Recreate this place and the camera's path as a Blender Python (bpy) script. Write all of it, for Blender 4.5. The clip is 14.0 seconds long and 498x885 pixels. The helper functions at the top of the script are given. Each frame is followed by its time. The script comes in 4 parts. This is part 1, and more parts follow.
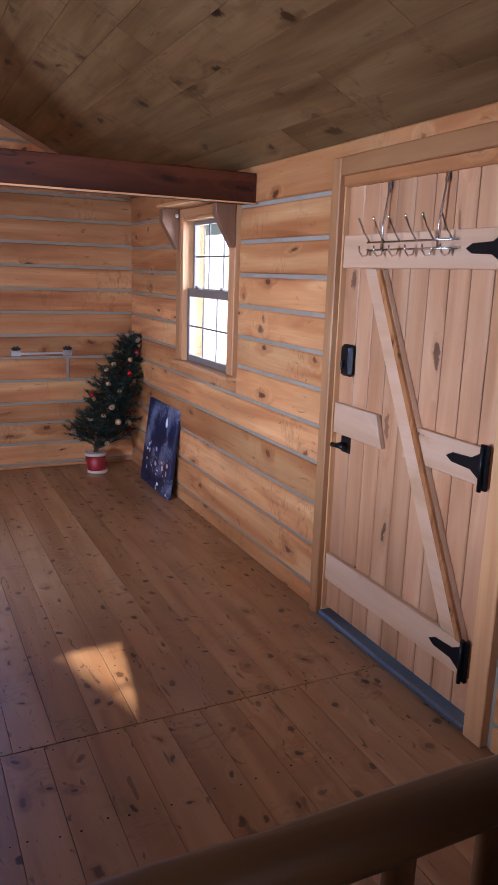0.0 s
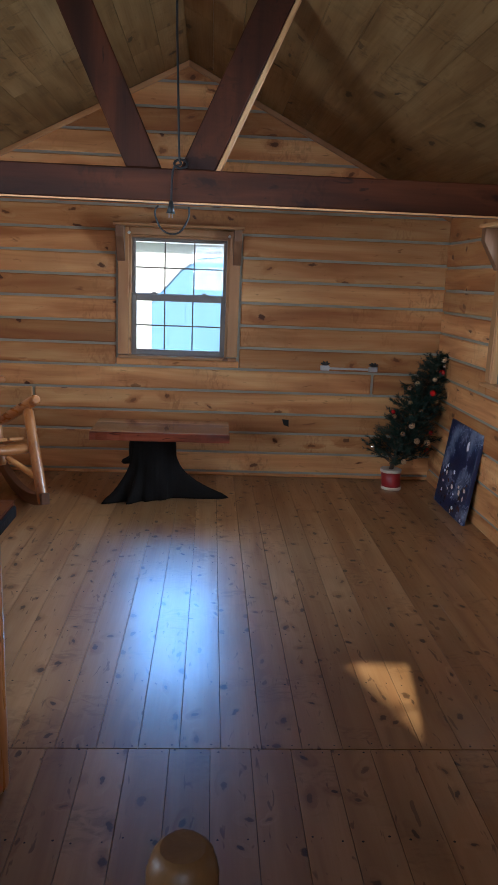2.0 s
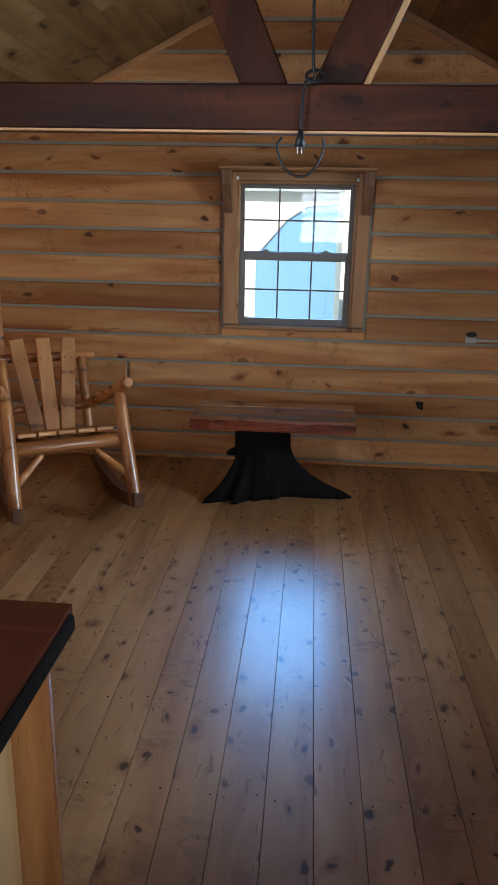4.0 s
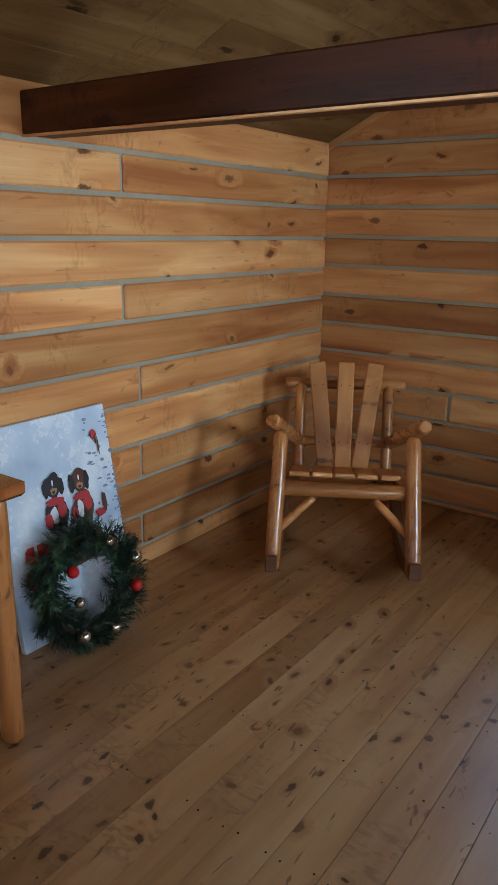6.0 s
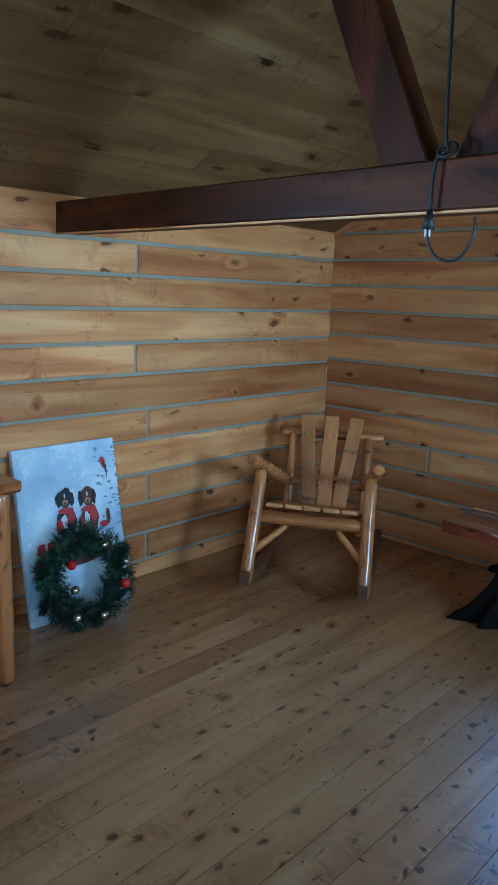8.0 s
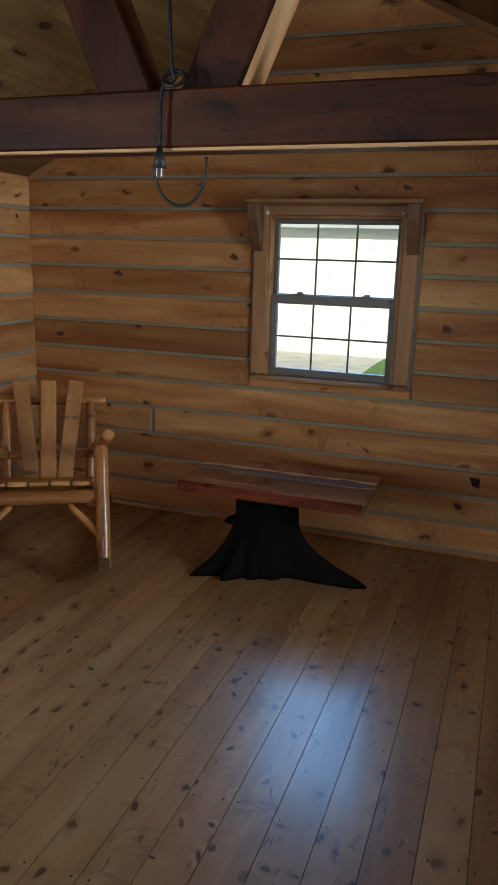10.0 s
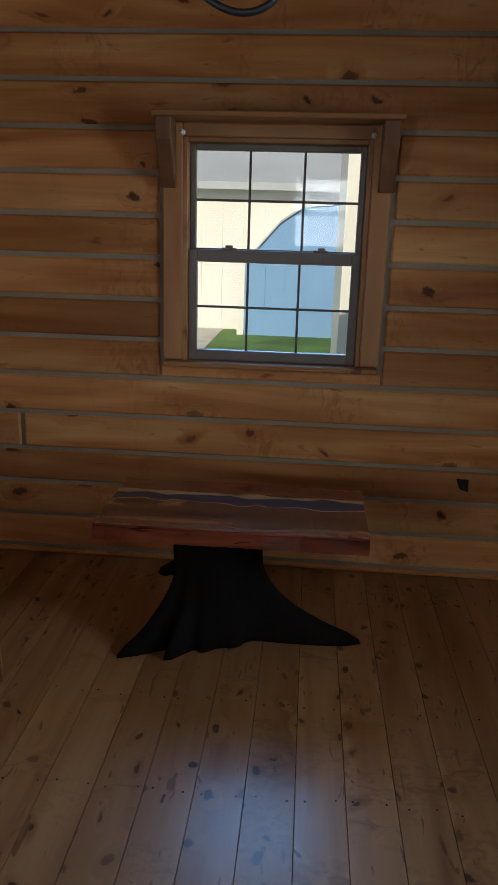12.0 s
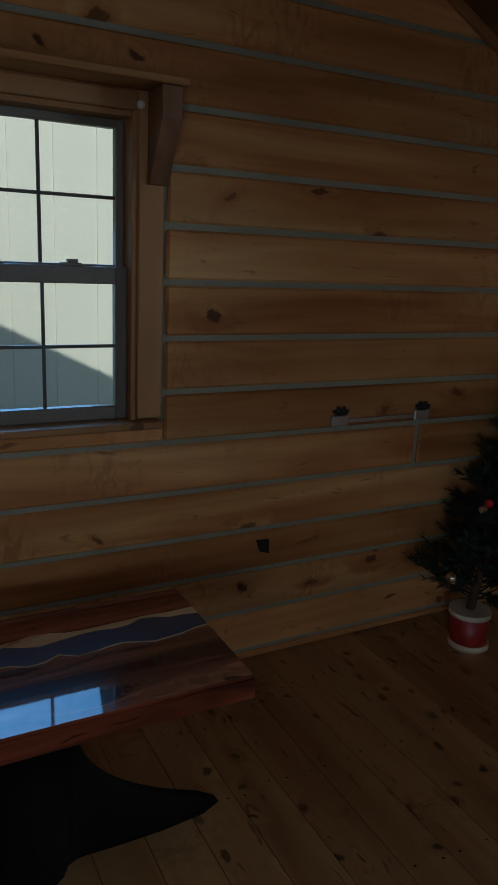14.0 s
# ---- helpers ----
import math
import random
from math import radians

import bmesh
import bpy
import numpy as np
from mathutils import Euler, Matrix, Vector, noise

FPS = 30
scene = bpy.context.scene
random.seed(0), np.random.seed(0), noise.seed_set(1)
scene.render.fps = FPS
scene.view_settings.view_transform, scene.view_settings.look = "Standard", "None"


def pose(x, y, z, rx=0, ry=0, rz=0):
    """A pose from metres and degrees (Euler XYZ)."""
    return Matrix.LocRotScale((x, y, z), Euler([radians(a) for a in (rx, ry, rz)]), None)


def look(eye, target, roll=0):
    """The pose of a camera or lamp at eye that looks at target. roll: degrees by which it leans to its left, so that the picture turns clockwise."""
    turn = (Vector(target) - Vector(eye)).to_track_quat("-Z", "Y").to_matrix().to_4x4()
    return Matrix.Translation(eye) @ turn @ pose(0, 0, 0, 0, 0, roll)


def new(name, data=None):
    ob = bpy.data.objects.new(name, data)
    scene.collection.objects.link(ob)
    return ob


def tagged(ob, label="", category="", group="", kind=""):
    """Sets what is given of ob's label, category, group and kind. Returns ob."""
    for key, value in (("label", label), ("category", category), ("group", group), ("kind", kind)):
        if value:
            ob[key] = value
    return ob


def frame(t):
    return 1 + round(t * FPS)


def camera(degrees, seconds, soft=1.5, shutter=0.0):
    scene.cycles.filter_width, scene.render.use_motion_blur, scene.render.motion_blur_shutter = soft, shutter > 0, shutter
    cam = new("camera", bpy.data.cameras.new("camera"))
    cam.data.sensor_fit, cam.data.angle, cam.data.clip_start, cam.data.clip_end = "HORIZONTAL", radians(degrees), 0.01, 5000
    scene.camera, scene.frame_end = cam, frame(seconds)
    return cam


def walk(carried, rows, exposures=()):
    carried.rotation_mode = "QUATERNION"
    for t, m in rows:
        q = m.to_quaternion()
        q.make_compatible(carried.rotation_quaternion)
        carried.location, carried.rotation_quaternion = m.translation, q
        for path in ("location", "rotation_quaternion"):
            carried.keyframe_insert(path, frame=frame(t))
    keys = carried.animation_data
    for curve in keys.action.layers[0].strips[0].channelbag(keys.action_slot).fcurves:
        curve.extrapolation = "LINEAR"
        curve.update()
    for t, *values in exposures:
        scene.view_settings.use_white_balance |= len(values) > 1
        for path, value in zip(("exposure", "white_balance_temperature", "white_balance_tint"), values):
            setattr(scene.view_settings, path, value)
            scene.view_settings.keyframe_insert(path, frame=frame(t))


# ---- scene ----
cam = camera(37.7, 14.0)
PATH = [
    (0.0, (-0.025, 0.22, 1.517), (0.828, 1.973, 1.069), 1.9),
    (0.5, (-0.043, 0.198, 1.516), (0.605, 2.038, 1.078), 2.3),
    (1.0, (-0.068, 0.197, 1.522), (0.384, 2.097, 1.091), 2.4),
    (1.5, (-0.1, 0.21, 1.523), (0.168, 2.146, 1.099), 2.3),
    (2.0, (-0.125, 0.21, 1.539), (-0.013, 2.159, 1.104), 2.3),
    (2.2, (-0.144, 0.214, 1.549), (-0.078, 2.161, 1.098), 2.3),
    (3.25, (-0.285, 0.68, 1.565), (-0.353, 2.6, 1.038), 1.7),
    (4.3, (-0.256, 1.233, 1.568), (-0.489, 3.128, 0.974), 1.0),
    (4.5, (-0.266, 1.34, 1.563), (-0.574, 3.219, 0.952), 0.8),
    (5.0, (-0.286, 1.604, 1.563), (-0.817, 3.427, 0.933), 0.1),
    (5.5, (-0.221, 1.834, 1.548), (-1.062, 3.546, 0.947), 0.3),
    (6.0, (-0.068, 1.902, 1.566), (-1.175, 3.469, 1.004), 1.0),
    (6.5, (0.149, 1.788, 1.574), (-1.135, 3.225, 1.038), 1.5),
    (7.0, (0.388, 1.71, 1.586), (-1.019, 3.031, 1.06), 1.8),
    (7.5, (0.659, 1.709, 1.573), (-0.772, 3.025, 1.102), 2.1),
    (8.0, (0.818, 1.724, 1.616), (-0.524, 3.152, 1.218), 2.0),
    (8.5, (0.864, 1.702, 1.652), (-0.282, 3.304, 1.303), 2.4),
    (9.0, (0.828, 1.654, 1.638), (-0.135, 3.369, 1.276), 2.2),
    (9.2, (0.81, 1.674, 1.641), (-0.089, 3.417, 1.253), 1.9),
    (11.3, (0.036, 2.4, 1.461), (-0.285, 4.296, 0.912), 1.8),
    (11.5, (-0.034, 2.518, 1.452), (-0.319, 4.42, 0.905), 1.5),
    (12.0, (-0.22, 2.784, 1.472), (-0.367, 4.701, 0.922), 1.7),
    (12.5, (-0.453, 3.008, 1.502), (-0.376, 4.923, 0.931), 2.4),
    (13.0, (-0.594, 3.196, 1.494), (-0.267, 5.086, 0.929), 2.7),
    (13.5, (-0.694, 3.479, 1.476), (-0.091, 5.314, 0.957), 2.8),
    (14.0, (-0.735, 3.734, 1.463), (0.181, 5.44, 0.961), 2.7),
]
# stops, kelvin and tint by which the clip's camera changes its picture on the way
EXPOSURES = [
    (0.0, 1.28, 5300, 30),
    (0.5, 1.2, 5100, 14),
    (1.0, 0.9, 5200, 14),
    (2.2, 0.58, 5550, 9),
    (4.5, 0.3, 5850, 8),
    (5.5, 0.15, 6050, 8),
    (6.5, 0.52, 5950, 2),
    (7.5, 0.45, 4350, -10),
    (8.5, 0.2, 4650, -8),
    (9.0, 0.2, 5250, -3),
    (11.5, -0.55, 6450, 10),
    (12.5, -0.45, 6350, 13),
    (13.2, -0.65, 5450, 2),
    (14.0, -1.2, 5550, 0),
]
walk(cam, [(t, look(eye, target, roll)) for t, eye, target, roll in PATH],
     EXPOSURES)


# ---------------- world and daylight ----------------
SUN_DIR = Vector((-0.144, -1.0, 0.57)).normalized()      # from the place towards the sun
world = bpy.data.worlds.new("sky")
scene.world = world
world.use_nodes = True
wn = world.node_tree.nodes
wl = world.node_tree.links
sky = wn.new("ShaderNodeTexSky")
sky.sky_type = "NISHITA"
sky.sun_disc = False
sky.sun_elevation = math.asin(SUN_DIR.z)
sky.sun_rotation = math.atan2(SUN_DIR.x, SUN_DIR.y)
wl.new(sky.outputs["Color"], wn["Background"].inputs["Color"])
wn["Background"].inputs["Strength"].default_value = 0.13

sun = new("sun", bpy.data.lights.new("sun", "SUN"))
sun.data.energy = 5.0
sun.data.angle = radians(0.5)
sun.data.color = (1.0, 0.88, 0.64)
sun.matrix_world = look((0, 0, 20), Vector((0, 0, 20)) - SUN_DIR)


def sky_lamp(name, eye, target, w, h, watts, color, spread):
    lamp = bpy.data.lights.new(name, "AREA")
    lamp.shape, lamp.size, lamp.size_y, lamp.energy, lamp.color = "RECTANGLE", w, h, watts, color
    lamp.spread = radians(spread)
    ob = new(name, lamp)
    ob.matrix_world = look(eye, target)
    return ob


# the room's measures
XL, XR, YN, YF = -2.325, 1.655, -0.75, 5.86
RIDGE_X, RIDGE_Z, SLOPE = -0.33, 3.04, 0.495
WALL_T = 0.15


def roof_z(x):
    return RIDGE_Z - SLOPE * abs(x - RIDGE_X)


# daylight that enters by the windows, and fill from two added ones
sky_lamp("sky_lamp_far", (-0.375, 5.995, 1.40), (-0.375, 4.0, 0.35), 0.66, 0.84, 4.0, (0.2, 0.5, 1.0), 70)
sky_lamp("sky_lamp_right", (1.79, 4.335, 1.40), (-2.37, 4.45, 1.5), 0.66, 0.84, 20, (0.74, 0.88, 1.0), 95)
sky_lamp("sky_lamp_near", (-0.14, -0.885, 1.75), (-0.2, 5.86, 1.25), 0.66, 0.84, 3.5, (0.8, 0.9, 1.0), 60)
# side and left lamps: fill for the walls, set in added, unseen windows
sky_lamp("sky_lamp_side", (1.79, 1.2, 1.40), (-2.37, 4.2, 1.5), 0.66, 0.84, 10, (0.8, 0.9, 1.0), 62)
sky_lamp("sky_lamp_left", (-2.46, 1.35, 1.40), (1.68, 4.4, 0.7), 0.66, 0.84, 40, (0.76, 0.89, 1.0), 110)

# ---------------- materials ----------------


def nodes_of(name):
    m = bpy.data.materials.new(name)
    m.use_nodes = True
    nt = m.node_tree
    return m, nt, nt.nodes["Principled BSDF"]


def ramp(nt, pairs):
    r = nt.nodes.new("ShaderNodeValToRGB")
    el = r.color_ramp.elements
    while len(el) < len(pairs):
        el.new(0.5)
    for e, (p, c) in zip(el, pairs):
        e.position, e.color = p, (*c, 1)
    return r


def mix(nt, fac, a, b, blend="MIX"):
    m = nt.nodes.new("ShaderNodeMix")
    m.data_type, m.blend_type = "RGBA", blend
    for sock, v in ((m.inputs[0], fac), (m.inputs[6], a), (m.inputs[7], b)):
        if hasattr(v, "is_output"):
            nt.links.new(v, sock)
        elif isinstance(v, (int, float)):
            sock.default_value = v
        else:
            sock.default_value = (*v, 1)
    return m.outputs[2]


def math_node(nt, op, a, b=0.0, c=0.0):
    m = nt.nodes.new("ShaderNodeMath")
    m.operation = op
    for sock, v in zip(m.inputs, (a, b, c)):
        if hasattr(v, "is_output"):
            nt.links.new(v, sock)
        else:
            sock.default_value = v
    return m.outputs[0]


def wood(name, axis, light, mid, dark, knots=0.5, knot_col=(0.06, 0.02, 0.009), rough=0.45, island=False,
         grain=1.0, tone=0.35, coat=0.0, knot_size=1.0, bump=0.15, cells=(2.3, 6.0), normal="", spec=0.5, fine=130.0, streak=0.0, whorl=0.0):
    """Boards of one timber with grain along axis, growth figure, knots with dark rings, and tone that differs from piece to piece."""
    m, nt, bsdf = nodes_of(name)
    L = nt.links
    co = nt.nodes.new("ShaderNodeTexCoord").outputs["Object"]
    if island:
        rnd = nt.nodes.new("ShaderNodeNewGeometry").outputs["Random Per Island"]
    else:
        rnd = nt.nodes.new("ShaderNodeObjectInfo").outputs["Random"]
    comb = nt.nodes.new("ShaderNodeCombineXYZ")
    for k, f in enumerate((37.0, 91.0, 53.0)):
        L.new(math_node(nt, "MULTIPLY", rnd, f), comb.inputs[k])
    add = nt.nodes.new("ShaderNodeVectorMath")
    L.new(co, add.inputs[0])
    L.new(comb.outputs[0], add.inputs[1])
    base = add.outputs[0]

    def scaled(along, across):
        mp = nt.nodes.new("ShaderNodeMapping")
        mp.inputs["Scale"].default_value = [along if c == axis else across for c in "xyz"]
        L.new(base, mp.inputs["Vector"])
        return mp.outputs[0]

    # knots: a few cells out of many carry one
    vor = nt.nodes.new("ShaderNodeTexVoronoi")
    vor.inputs["Scale"].default_value = 1.0
    vor.voronoi_dimensions = "2D"
    thin = normal or {"x": "y", "y": "x", "z": "x"}[axis]
    cross = [c for c in "xyz" if c not in (axis, thin)][0]
    sx, flat = nt.nodes.new("ShaderNodeSeparateXYZ"), nt.nodes.new("ShaderNodeCombineXYZ")
    L.new(base, sx.inputs[0])
    shift = nt.nodes.new("ShaderNodeTexNoise")
    shift.inputs["Scale"].default_value = 22.0
    L.new(base, shift.inputs["Vector"])
    sway = nt.nodes.new("ShaderNodeSeparateColor")
    L.new(shift.outputs["Color"], sway.inputs[0])
    L.new(math_node(nt, "MULTIPLY_ADD", sway.outputs[0], 0.16, math_node(nt, "MULTIPLY", sx.outputs["xyz".index(axis)], cells[0])), flat.inputs[0])
    L.new(math_node(nt, "MULTIPLY_ADD", sway.outputs[1], 0.16, math_node(nt, "MULTIPLY", sx.outputs["xyz".index(cross)], cells[1])), flat.inputs[1])
    L.new(flat.outputs[0], vor.inputs["Vector"])
    sep = nt.nodes.new("ShaderNodeSeparateColor")
    L.new(vor.outputs["Color"], sep.inputs[0])
    has = math_node(nt, "LESS_THAN", sep.outputs[0], knots)
    size = math_node(nt, "MULTIPLY_ADD", sep.outputs[1], 0.10 * knot_size, 0.05 * knot_size)
    off = nt.nodes.new("ShaderNodeVectorMath")
    off.operation = "SUBTRACT"
    L.new(flat.outputs[0], off.inputs[0])
    L.new(vor.outputs["Position"], off.inputs[1])
    spin = nt.nodes.new("ShaderNodeVectorRotate")
    spin.rotation_type = "Z_AXIS"
    L.new(off.outputs[0], spin.inputs["Vector"])
    L.new(math_node(nt, "MULTIPLY", sep.outputs[2], 6.28), spin.inputs["Angle"])
    oval = nt.nodes.new("ShaderNodeVectorMath")
    oval.operation = "MULTIPLY"
    L.new(spin.outputs[0], oval.inputs[0])
    squash = nt.nodes.new("ShaderNodeCombineXYZ")
    squash.inputs[0].default_value = 1.25
    L.new(math_node(nt, "MULTIPLY_ADD", sep.outputs[1], 0.6, 0.45), squash.inputs[1])
    L.new(squash.outputs[0], oval.inputs[1])
    span_ = nt.nodes.new("ShaderNodeVectorMath")
    span_.operation = "LENGTH"
    L.new(oval.outputs[0], span_.inputs[0])
    near = math_node(nt, "DIVIDE", span_.outputs["Value"], size)
    ragged = nt.nodes.new("ShaderNodeTexNoise")
    ragged.inputs["Scale"].default_value = 60.0
    L.new(base, ragged.inputs["Vector"])
    near = math_node(nt, "ADD", near, math_node(nt, "MULTIPLY_ADD", ragged.outputs[0], 1.1, -0.55))
    core = math_node(nt, "MULTIPLY", math_node(nt, "MAXIMUM", math_node(nt, "SUBTRACT", 1.0, near), 0.0), 2.3)
    core = math_node(nt, "MULTIPLY", has, math_node(nt, "MINIMUM", core, math_node(nt, "MULTIPLY_ADD", sep.outputs[2], 0.5, 0.42)))
    halo = math_node(nt, "MULTIPLY", has, math_node(nt, "MAXIMUM", math_node(nt, "SUBTRACT", 1.0, math_node(nt, "MULTIPLY", near, 0.28)), 0.0))

    # the grain runs round the knots
    warp = nt.nodes.new("ShaderNodeVectorMath")
    warp.operation = "ADD"
    L.new(scaled(0.9 * grain, 9.0 * grain), warp.inputs[0])
    bend = nt.nodes.new("ShaderNodeCombineXYZ")
    for k in range(3):
        L.new(math_node(nt, "MULTIPLY", halo, 0.55), bend.inputs[k])
    L.new(bend.outputs[0], warp.inputs[1])
    figure = nt.nodes.new("ShaderNodeTexNoise")
    figure.inputs["Scale"].default_value, figure.inputs["Detail"].default_value = 1.0, 3.0
    figure.inputs["Distortion"].default_value = 0.6
    L.new(warp.outputs[0], figure.inputs["Vector"])
    lines = nt.nodes.new("ShaderNodeTexNoise")
    lines.inputs["Scale"].default_value, lines.inputs["Detail"].default_value = 1.0, 4.0
    L.new(scaled(3.0, fine), lines.inputs["Vector"])
    stain = nt.nodes.new("ShaderNodeTexNoise")
    stain.inputs["Scale"].default_value = 1.0
    L.new(scaled(1.3, 3.2), stain.inputs["Vector"])

    col = ramp(nt, ((0.28, dark), (0.5, mid), (0.72, light)))
    L.new(figure.outputs[0], col.inputs[0])
    c = mix(nt, math_node(nt, "MULTIPLY", lines.outputs[0], 0.35), col.outputs[0], dark)
    c = mix(nt, math_node(nt, "MULTIPLY", math_node(nt, "MAXIMUM", math_node(nt, "SUBTRACT", stain.outputs[0], 0.48), 0.0), 2.2), c,
            [v * 0.62 for v in mid])
    rn = math_node(nt, "MULTIPLY_ADD", rnd, 2 * tone, 1.0 - tone)
    tint = nt.nodes.new("ShaderNodeCombineColor")
    L.new(rn, tint.inputs[0])
    L.new(math_node(nt, "POWER", rn, 1.15), tint.inputs[1])
    L.new(math_node(nt, "POWER", rn, 1.35), tint.inputs[2])
    c = mix(nt, 1.0, c, tint.outputs[0], "MULTIPLY")
    c = mix(nt, math_node(nt, "MULTIPLY", math_node(nt, "POWER", halo, 2.6), 0.7), c, [v * 0.75 for v in dark])
    if whorl:
        where, smudge = nt.nodes.new("ShaderNodeTexNoise"), nt.nodes.new("ShaderNodeTexNoise")
        where.inputs["Scale"].default_value = smudge.inputs["Scale"].default_value = 1.0
        smudge.inputs["Detail"].default_value, smudge.inputs["Distortion"].default_value = 3.0, 1.2
        L.new(scaled(3.4, 1.2), where.inputs["Vector"])
        L.new(scaled(30.0, 16.0), smudge.inputs["Vector"])
        w1 = math_node(nt, "MINIMUM", math_node(nt, "MULTIPLY", math_node(nt, "MAXIMUM", math_node(nt, "SUBTRACT", where.outputs[0], 0.53), 0.0), 8.0), 1.0)
        w2 = math_node(nt, "MINIMUM", math_node(nt, "MULTIPLY", math_node(nt, "MAXIMUM", math_node(nt, "SUBTRACT", smudge.outputs[0], 0.47), 0.0), 5.0), 1.0)
        c = mix(nt, math_node(nt, "MULTIPLY", math_node(nt, "MULTIPLY", w1, w2), whorl), c, [v * 0.6 for v in dark])
    if streak:
        dash = nt.nodes.new("ShaderNodeTexNoise")
        dash.inputs["Scale"].default_value, dash.inputs["Detail"].default_value, dash.inputs["Distortion"].default_value = 1.0, 2.0, 0.8
        L.new(scaled(9.0, 34.0), dash.inputs["Vector"])
        d = math_node(nt, "MINIMUM", math_node(nt, "MULTIPLY", math_node(nt, "MAXIMUM", math_node(nt, "SUBTRACT", dash.outputs[0], 0.655), 0.0), 9.0 * streak), 0.75)
        c = mix(nt, d, c, [v * 0.45 for v in dark])
    c = mix(nt, core, c, knot_col)
    L.new(c, bsdf.inputs["Base Color"])
    L.new(math_node(nt, "MULTIPLY_ADD", lines.outputs[0], 0.22, rough - 0.1), bsdf.inputs["Roughness"])
    bsdf.inputs["Coat Weight"].default_value = coat
    bsdf.inputs["Coat Roughness"].default_value = 0.03 if rough < 0.27 else 0.2
    bsdf.inputs["Specular IOR Level"].default_value = spec
    bp = nt.nodes.new("ShaderNodeBump")
    bp.inputs["Strength"].default_value, bp.inputs["Distance"].default_value = bump, 0.004
    L.new(math_node(nt, "ADD", lines.outputs[0], math_node(nt, "MULTIPLY", figure.outputs[0], 0.6)), bp.inputs["Height"])
    L.new(bp.outputs[0], bsdf.inputs["Normal"])
    return m


def plain(name, color, rough=0.5, metal=0.0, vary=0.25, scale=14.0, coat=0.0, bump=0.1, trans=0.0):
    """A surface of one colour with two scales of unevenness."""
    m, nt, bsdf = nodes_of(name)
    co = nt.nodes.new("ShaderNodeTexCoord").outputs["Object"]
    big, small = nt.nodes.new("ShaderNodeTexNoise"), nt.nodes.new("ShaderNodeTexNoise")
    big.inputs["Scale"].default_value, small.inputs["Scale"].default_value = scale * 0.25, scale * 4
    small.inputs["Detail"].default_value = 4
    for n in (big, small):
        nt.links.new(co, n.inputs["Vector"])
    f = math_node(nt, "MULTIPLY_ADD", big.outputs[0], 0.6, math_node(nt, "MULTIPLY", small.outputs[0], 0.4))
    r = ramp(nt, ((0.3, [v * (1 - vary) for v in color]), (0.7, [min(1, v * (1 + vary)) for v in color])))
    nt.links.new(f, r.inputs[0])
    nt.links.new(r.outputs[0], bsdf.inputs["Base Color"])
    nt.links.new(math_node(nt, "MULTIPLY_ADD", small.outputs[0], 0.2, rough - 0.1), bsdf.inputs["Roughness"])
    bsdf.inputs["Metallic"].default_value, bsdf.inputs["Coat Weight"].default_value = metal, coat
    if bump:
        bp = nt.nodes.new("ShaderNodeBump")
        bp.inputs["Strength"].default_value, bp.inputs["Distance"].default_value = bump, 0.003
        nt.links.new(small.outputs[0], bp.inputs["Height"])
        nt.links.new(bp.outputs[0], bsdf.inputs["Normal"])
    return m


PINE = ((0.77, 0.445, 0.185), (0.62, 0.28, 0.096), (0.36, 0.122, 0.036))
log_x = wood("pine_log_x", "x", *PINE, knots=0.3, knot_col=(0.07, 0.022, 0.008), rough=0.52, cells=(3.6, 7.0), knot_size=1.05, streak=0.5, whorl=0.4, spec=0.25, tone=0.32)
log_y = wood("pine_log_y", "y", *PINE, knots=0.3, knot_col=(0.07, 0.022, 0.008), rough=0.52, cells=(3.6, 7.0), knot_size=1.05, streak=0.5, whorl=0.4, spec=0.25, tone=0.32)
floor_pine = wood("floor_pine", "y", (0.53, 0.318, 0.15), (0.435, 0.234, 0.096), (0.28, 0.124, 0.046), knots=0.5, knot_col=(0.03, 0.009, 0.003), rough=0.36, tone=0.17, knot_size=1.1, streak=1.5, cells=(6.5, 9.0), normal="z", whorl=0.55,
                  coat=0.35, bump=0.08)
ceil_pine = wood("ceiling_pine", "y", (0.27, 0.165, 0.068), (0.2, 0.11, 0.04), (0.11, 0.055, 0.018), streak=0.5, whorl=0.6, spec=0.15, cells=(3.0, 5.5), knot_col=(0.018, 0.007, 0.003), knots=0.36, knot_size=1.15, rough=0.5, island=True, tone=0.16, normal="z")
trim_x = wood("trim_pine_x", "x", (0.66, 0.38, 0.165), (0.55, 0.27, 0.1), (0.38, 0.155, 0.05), knots=0.12, rough=0.5)
trim_y = wood("trim_pine_y", "y", (0.66, 0.38, 0.165), (0.55, 0.27, 0.1), (0.38, 0.155, 0.05), knots=0.12, rough=0.5)
trim_z = wood("trim_pine_z", "z", (0.66, 0.38, 0.165), (0.55, 0.27, 0.1), (0.38, 0.155, 0.05), knots=0.12, rough=0.5)
door_z = wood("door_pine_z", "z", (0.68, 0.4, 0.21), (0.58, 0.3, 0.14), (0.42, 0.19, 0.075), knots=0.2, rough=0.5, tone=0.12)
door_y = wood("door_pine_y", "y", (0.7, 0.47, 0.3), (0.64, 0.4, 0.23), (0.52, 0.3, 0.15), knots=0.2, rough=0.5, tone=0.1)
cab_z = wood("cabinet_pine_z", "z", (0.8, 0.6, 0.32), (0.74, 0.51, 0.245), (0.56, 0.33, 0.13), knots=0.2, rough=0.35, tone=0.08, coat=0.3)
cab_y = wood("cabinet_pine_y", "y", (0.8, 0.6, 0.32), (0.74, 0.51, 0.245), (0.56, 0.33, 0.13), knots=0.2, rough=0.35, tone=0.08, coat=0.3)
